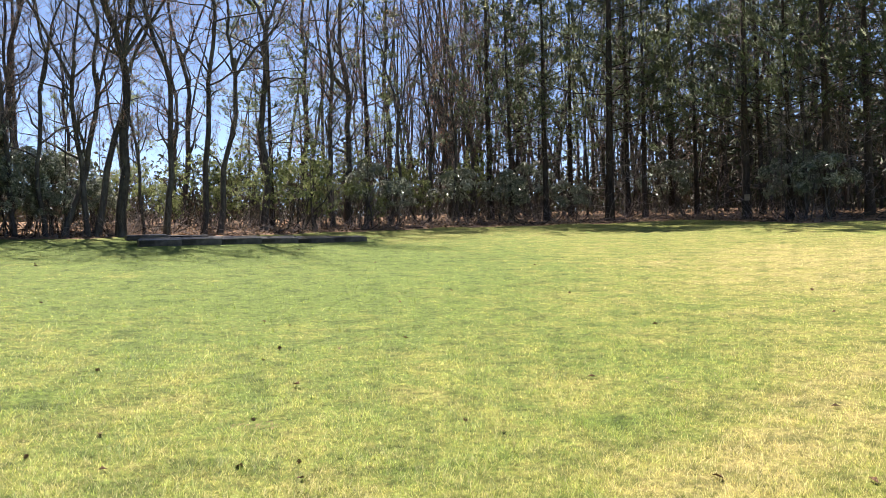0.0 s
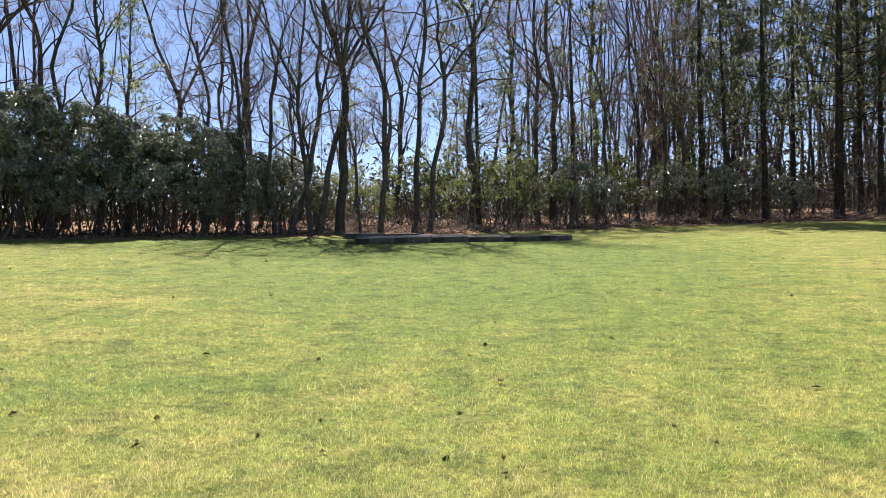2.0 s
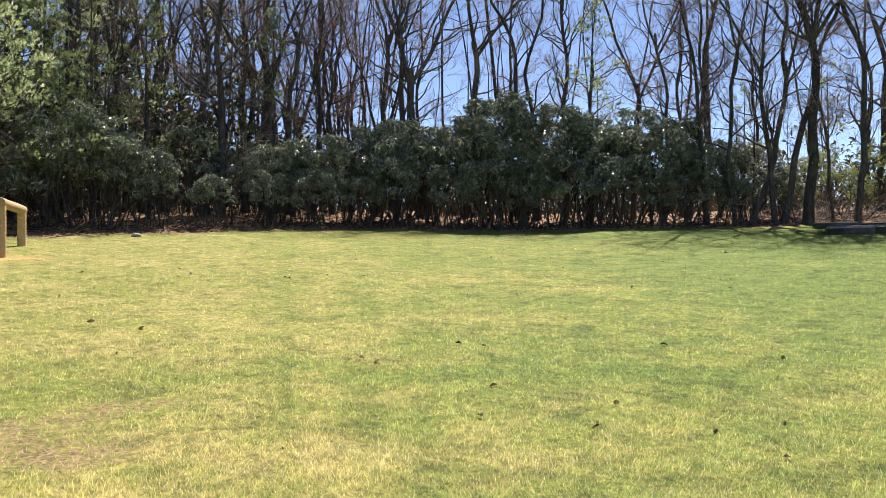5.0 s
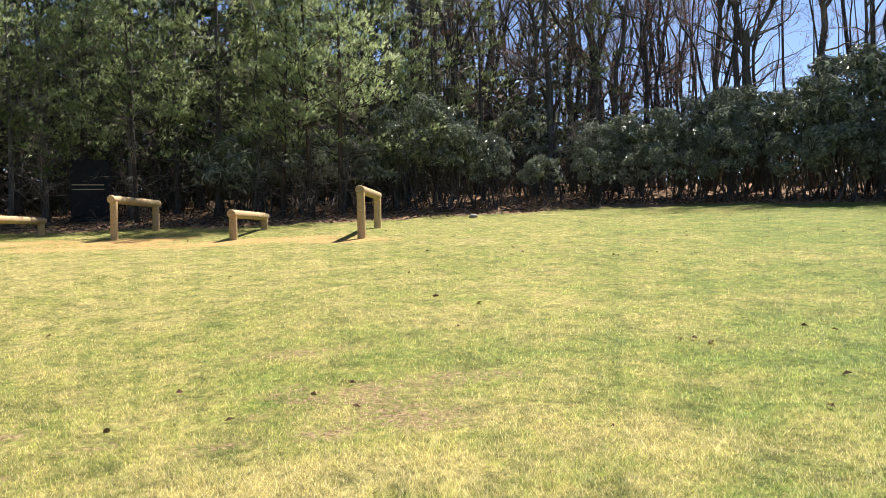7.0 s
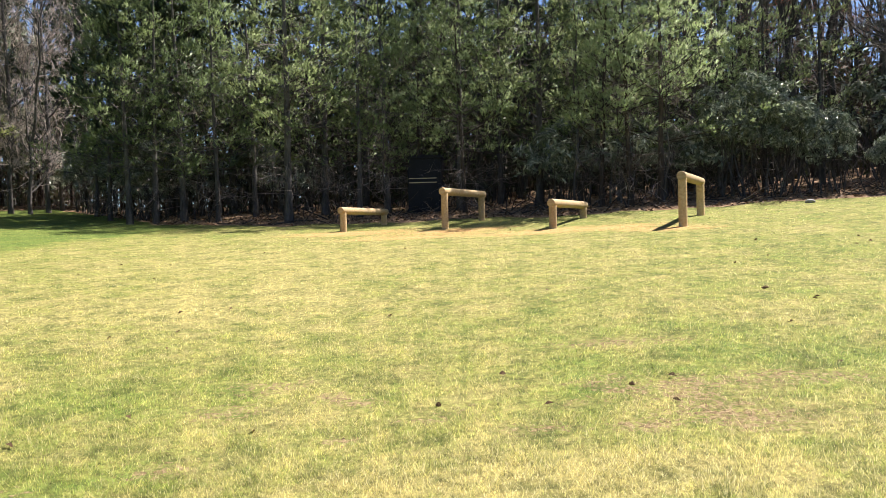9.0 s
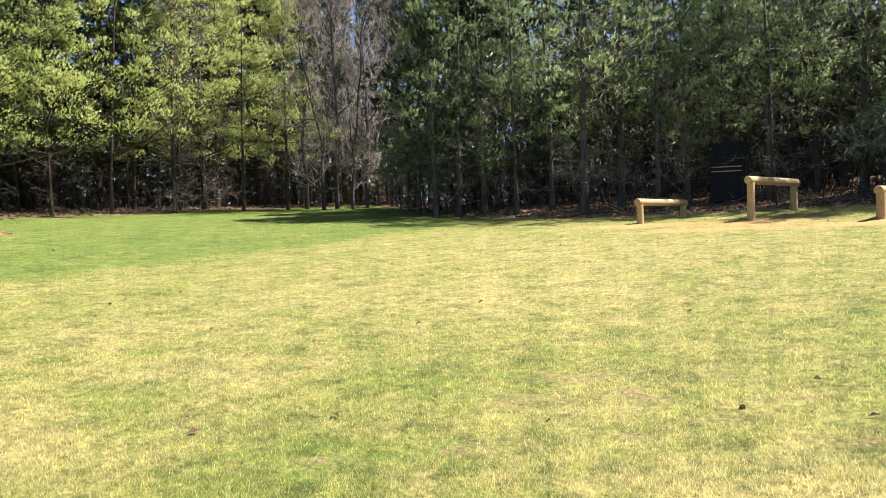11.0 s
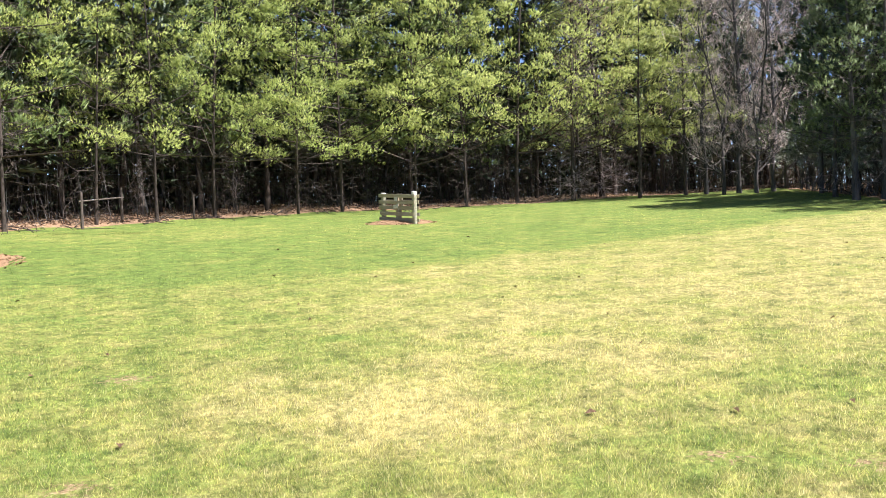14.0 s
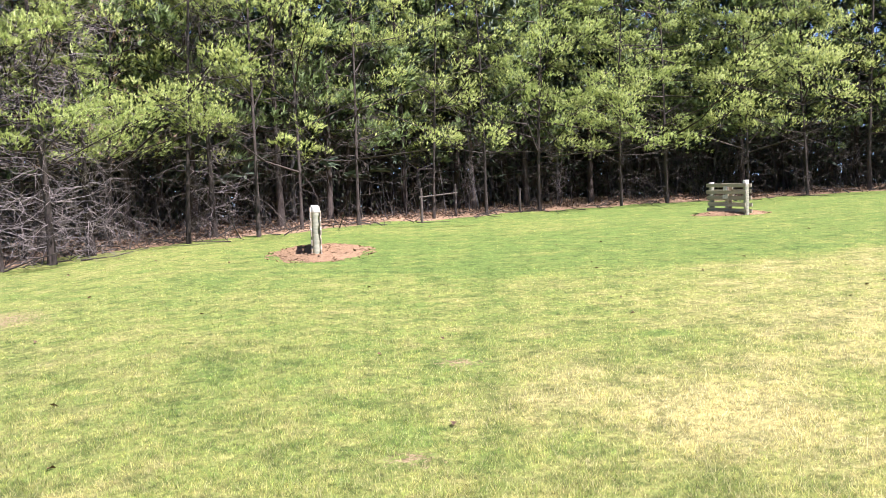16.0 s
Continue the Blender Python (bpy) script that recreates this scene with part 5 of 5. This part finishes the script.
# ---- built things ----
def make_hurdle(foot_a, foot_b, height, label):
    """Two upright poles with a thick rail across, level; the ground rises below it."""
    a, b = place(*foot_a), place(*foot_b)
    top = a.z + height
    ob = thing("log_hurdle", label, "hurdle", "log hurdles on the slope", at_pose=Matrix.Translation(a))
    for q in (a, b):
        part("post", (log(0.083, top - 0.09 - q.z + 0.3, m=Matrix.Translation((0, 0, -0.3))), RAIL_WOOD), ob).location = q - a
    d = Vector((b.x - a.x, b.y - a.y, 0))
    u = d.normalized()
    start = Vector((0, 0, top - 0.085 - a.z)) - u * 0.13
    rail = part("rail", (log(0.09, d.length + 0.26, rings=9), RAIL_WOOD), ob, "barked tan rail log")
    rail.matrix_local = Matrix.Translation(start) @ u.to_track_quat("Z", "Y").to_matrix().to_4x4()
    return ob


make_hurdle((97.59, 20.4), (94.75, 22.3), 0.61, "low hurdle of tan treated poles on orange soil")
make_hurdle((90.47, 19.3), (87.88, 21.2), 0.97, "high hurdle of tan treated poles on the grass slope")
make_hurdle((82.93, 17.6), (80.85, 19.7), 0.63, "low hurdle of tan treated poles with a thick rail")
make_hurdle((74.21, 16.3), (73.07, 18.5), 1.05, "high hurdle of tan treated poles seen almost end on")


def make_screen(foot_a, foot_b, height, label):
    """A post-and-board screen: two round posts with five boards on each face, a batten and small plates."""
    a, b = place(*foot_a), place(*foot_b)
    ob = thing("board_screen", label, "fence panel", "post-and-board screens", at_pose=Matrix.Translation(a))
    d = Vector((b.x - a.x, b.y - a.y, b.z - a.z))
    u = Vector((d.x, d.y, 0)).normalized()
    nrm = Vector((-u.y, u.x, 0))
    for q, extra in ((a, 0.06), (b, 0.0)):
        post = part("post", (log(0.078, height + extra + 0.3, m=Matrix.Translation((0, 0, -0.3))), GREEN_POST), ob, "greenish round treated post")
        post.location = q - a
        cap = part("post_cap", (log(0.082, 0.13, rings=2, m=Matrix.Translation((0, 0, height + extra - 0.12))), PALE_CAP), post, "pale bleached post top")
    ang = math.atan2(u.y, u.x)
    for side in (-1, 1):
        for k in range(5):
            z = 0.12 + k * (height - 0.2) / 4 + random.uniform(-0.012, 0.012)
            off = 0.088 + 0.001 * k
            bd = part("board", (box(d.xy.length + random.uniform(0.16, 0.3), 0.024, 0.108, 0.005, jitter=0.002), GREY_WOOD), ob)
            bd.matrix_local = Matrix.Translation(d / 2 + nrm * side * off + Vector((0, 0, z))) @ Matrix.Rotation(ang, 4, "Z") @ Matrix.Rotation(math.atan2(-d.z, d.xy.length), 4, "Y")
        bt = part("batten", (box(0.14, 0.03, height - 0.02, 0.005), GREY_WOOD), ob)
        bt.matrix_local = Matrix.Translation(d * 0.5 + nrm * side * 0.055 + Vector((0, 0, (height - 0.02) / 2 + 0.01))) @ Matrix.Rotation(ang, 4, "Z")
    for side in (-1, 1):
        for z, w in ((height * 0.82, 0.16), (height * 0.56, 0.24)):
            pl = part("plate", (box(w, 0.012, 0.12, 0.003), PALE_CAP), ob, "pale blank plate")
            pl.matrix_local = Matrix.Translation(d * 0.5 + nrm * side * 0.112 + Vector((0, 0, z))) @ Matrix.Rotation(ang, 4, "Z")
    return ob


make_screen((140.5, 25.0), (142.65, 26.3), 0.93, "weathered slatted board screen between two round posts on mulch")
make_screen((169.80, 15.9), (169.86, 18.0), 0.92, "post-and-board screen seen end on in a mulch bed")


def make_tie_bed():
    """Long low edging of dark railway ties, laid end to end in stepped courses."""
    a, b = place(20.55, 20.6), place(5.4, 22.6)
    ob = thing("railway_tie_edging", "low edging of black weathered railway ties, two courses at one end", "edging", at_pose=Matrix.Translation(a))
    d = b - a
    u = Vector((d.x, d.y, 0)).normalized()
    back = Vector((-u.y, u.x, 0))
    if back.dot(a) < 0:
        back = -back
    n = 6
    ang = math.atan2(u.y, u.x)
    tilt = math.atan(0.115)
    for k in range(n):
        mid = a + d * ((k + 0.5) / n)
        L = d.length / n
        for row in range(3 if k < n - 1 else 2):
            q = mid + back * (0.1 + 0.31 * row) + u * (random.uniform(-0.03, 0.03) + 0.1 * row)
            t = part("tie", (box(L * random.uniform(0.995, 1.005), 0.30, 0.2, 0.012, jitter=0.005), TIE_WOOD), ob)
            h = 0.055 - 0.03 * (k / n) + random.uniform(-0.006, 0.006)
            t.matrix_local = Matrix.Translation(Vector((q.x, q.y, float(ground_z(q.x, q.y)) + h)) - a) @ Matrix.Rotation(ang + random.uniform(-0.006, 0.006), 4, "Z") @ Matrix.Rotation(tilt + random.uniform(-0.01, 0.03), 4, "X") @ Matrix.Rotation(random.uniform(-0.006, 0.006) - math.atan2(d.z, d.xy.length), 4, "Y")
        if k < 2:
            t = part("tie", (box(L * 0.97, 0.30, 0.12, 0.012, jitter=0.006), TIE_WOOD), ob)
            q = mid + back * 0.68 - u * 0.15
            t.matrix_local = Matrix.Translation(Vector((q.x, q.y, float(ground_z(q.x, q.y)) + 0.16 - 0.03 * k)) - a) @ Matrix.Rotation(ang + 0.015, 4, "Z") @ Matrix.Rotation(tilt, 4, "X") @ Matrix.Rotation(-math.atan2(d.z, d.xy.length), 4, "Y")
    return ob


make_tie_bed()


def make_cabin():
    """A low dark plastic cabin under the pines."""
    p = place(91.7, 25.9, 0.03)
    turn = 91.7 - 6
    ob = thing("plastic_cabin", "low blue-black plastic storage cabin in the pines' shade", "cabin", at_pose=pose(*p, 0, 0, turn))
    part("body", (box(1.06, 1.1, 1.56, 0.03, Matrix.Translation((0, 0, 0.86))), CABIN), ob)
    part("skid", (box(1.12, 1.2, 0.1, 0.02, Matrix.Translation((0, 0, 0.05))), CABIN), ob)
    part("roof", (box(1.12, 1.16, 0.14, 0.05, Matrix.Translation((0, 0, 1.70))), CABIN), ob)
    door = part("door", (box(0.84, 0.035, 1.40, 0.012, Matrix.Translation((0, -0.566, 0.84))), CABIN), ob)
    part("handle", (box(0.05, 0.03, 0.14, 0.008, Matrix.Translation((0.34, -0.6, 0.8))), CABIN), door)
    for z in (0.92, 1.05):
        part("strip", (box(0.86, 0.014, 0.028, 0.003, Matrix.Translation((-0.06, -0.592, z))), BEIGE), ob, "thin beige strip")
    for k in range(8):
        part("vent_slat", (box(0.02, 0.5, 0.035, 0.004, Matrix.Translation((0.541, 0.1, 0.40 + k * 0.15))), BEIGE if k in (4, 5) else CABIN), ob)


make_cabin()


def make_small_things():
    # a notice board on a pine
    p = place(-20.55, R(-20.5, 1.2))
    ob = new("tree_notice", bpy.data.meshes.new("tree_notice"))
    bm = box(0.19, 0.02, 0.22, 0.004)
    bm.to_mesh(ob.data)
    bm.free()
    ob.data.materials.append(GREY_WOOD)
    ob.matrix_world = pose(p.x, p.y, 1.5 + 33.5 * math.tan(radians(3.29)), 0, 0, -20.5)
    tagged(ob, "small pale blank notice nailed to a pine trunk", "notice")
    # remains of an old rail fence at the wood's edge
    a, b = place(162.4, 26.6), place(160.0, 29.0)
    fence = thing("old_rail_fence", "remains of a grey rustic fence under the pines", "fence", at_pose=Matrix.Translation(a))
    for q, h in ((a, 1.2), (b, 1.25), (place(155.5, 30.6), 1.0)):
        part("post", (log(0.045, h + 0.1, m=Matrix.Translation((0, 0, -0.2)), wobble=0.12), DEAD_WOOD), fence).location = q - a
    d = b - a
    rail = part("rail", (log(0.024, d.length + 0.3, m=Matrix.Translation((0, 0, -0.15)), wobble=0.12), DEAD_WOOD), fence)
    rail.matrix_local = Matrix.Translation((0, 0, 0.82)) @ d.normalized().to_track_quat("Z", "Y").to_matrix().to_4x4()
    # stones
    for az, r, s in ((66.35, 20.9, 0.11),):
        q = place(az, r)
        bm = bmesh.new()
        bmesh.ops.create_icosphere(bm, subdivisions=3, radius=s)
        for v in bm.verts:
            v.co *= 1 + 0.25 * noise.noise(v.co * 6 + Vector((az, 0, 0)))
            v.co.z *= 0.55
        for f in bm.faces:
            f.smooth = True
        me = bpy.data.meshes.new("field_stone")
        bm.to_mesh(me)
        bm.free()
        me.materials.append(STONE)
        ob = new("field_stone", me)
        ob.location = q + Vector((0, 0, s * 0.25))
        tagged(ob, "grey field stone half sunk at the meadow edge", "stone")
    # pine cones and single leaves on the lawn
    bm = bmesh.new()
    for k in range(7):
        for q in range(8):
            t = q * math.pi / 4 + k * 0.4
            rr = 0.03 * math.sin(math.pi * (k + 0.8) / 8)
            o = Vector((math.cos(t) * rr, math.sin(t) * rr, k * 0.012))
            v = [bm.verts.new(o + Vector(c)) for c in ((0, 0, 0), (math.cos(t) * 0.016 - math.sin(t) * 0.009, math.sin(t) * 0.016 + math.cos(t) * 0.009, 0.008), (math.cos(t) * 0.016 + math.sin(t) * 0.009, math.sin(t) * 0.016 - math.cos(t) * 0.009, 0.008))]
            bm.faces.new(v)
    bmesh.ops.create_icosphere(bm, subdivisions=2, radius=0.027, matrix=Matrix.Translation((0, 0, 0.04)) @ Matrix.Diagonal((1, 1, 1.6, 1)))
    cone = bpy.data.meshes.new("pine_cone")
    bm.to_mesh(cone)
    bm.free()
    cone.materials.append(CONE)
    rng = random.Random(3)
    spots = [(13.3, 5.35), (-1.4, 5.2), (10.4, 4.5), (23.2, 7.0), (35.0, 5.1), (33.8, 5.5), (27.4, 5.0), (64.6, 6.0), (56.8, 4.6), (85.9, 17.9), (91.3, 5.1), (103.0, 17.5), (109.5, 7.5), (118.2, 19.5)]
    for az, r in spots:
        q = place(az, r)
        ob = new("pine_cone", cone)
        s = rng.uniform(0.26, 0.42)
        ob.matrix_world = pose(q.x, q.y, q.z + 0.006, 90 + rng.uniform(-30, 30), rng.uniform(-20, 20), rng.uniform(0, 360)) @ Matrix.Diagonal((s, s, s, 1))
        tagged(ob, "brown fallen pine cone lying in the lawn grass", "pine cone", "pine cones on the lawn")
    acc = Acc()
    g = np.random.default_rng(8)
    n = 160
    az, r = g.uniform(-30, 190, n), g.uniform(4, 20, n)
    a = np.radians(az)
    x, y = -r * np.sin(a), r * np.cos(a)
    leaf_quads(acc, g, np.stack([x, y, ground_z(x, y) + 0.02], -1), g.normal(0, 1, (n, 3)) * [1, 1, 0.1], 0.07, 0.04)
    tagged(new("stray_leaves", acc.mesh("stray_leaves", CONE, False)), "stray brown leaves lying on the lawn", "leaf litter", kind="stuff")


make_small_things()
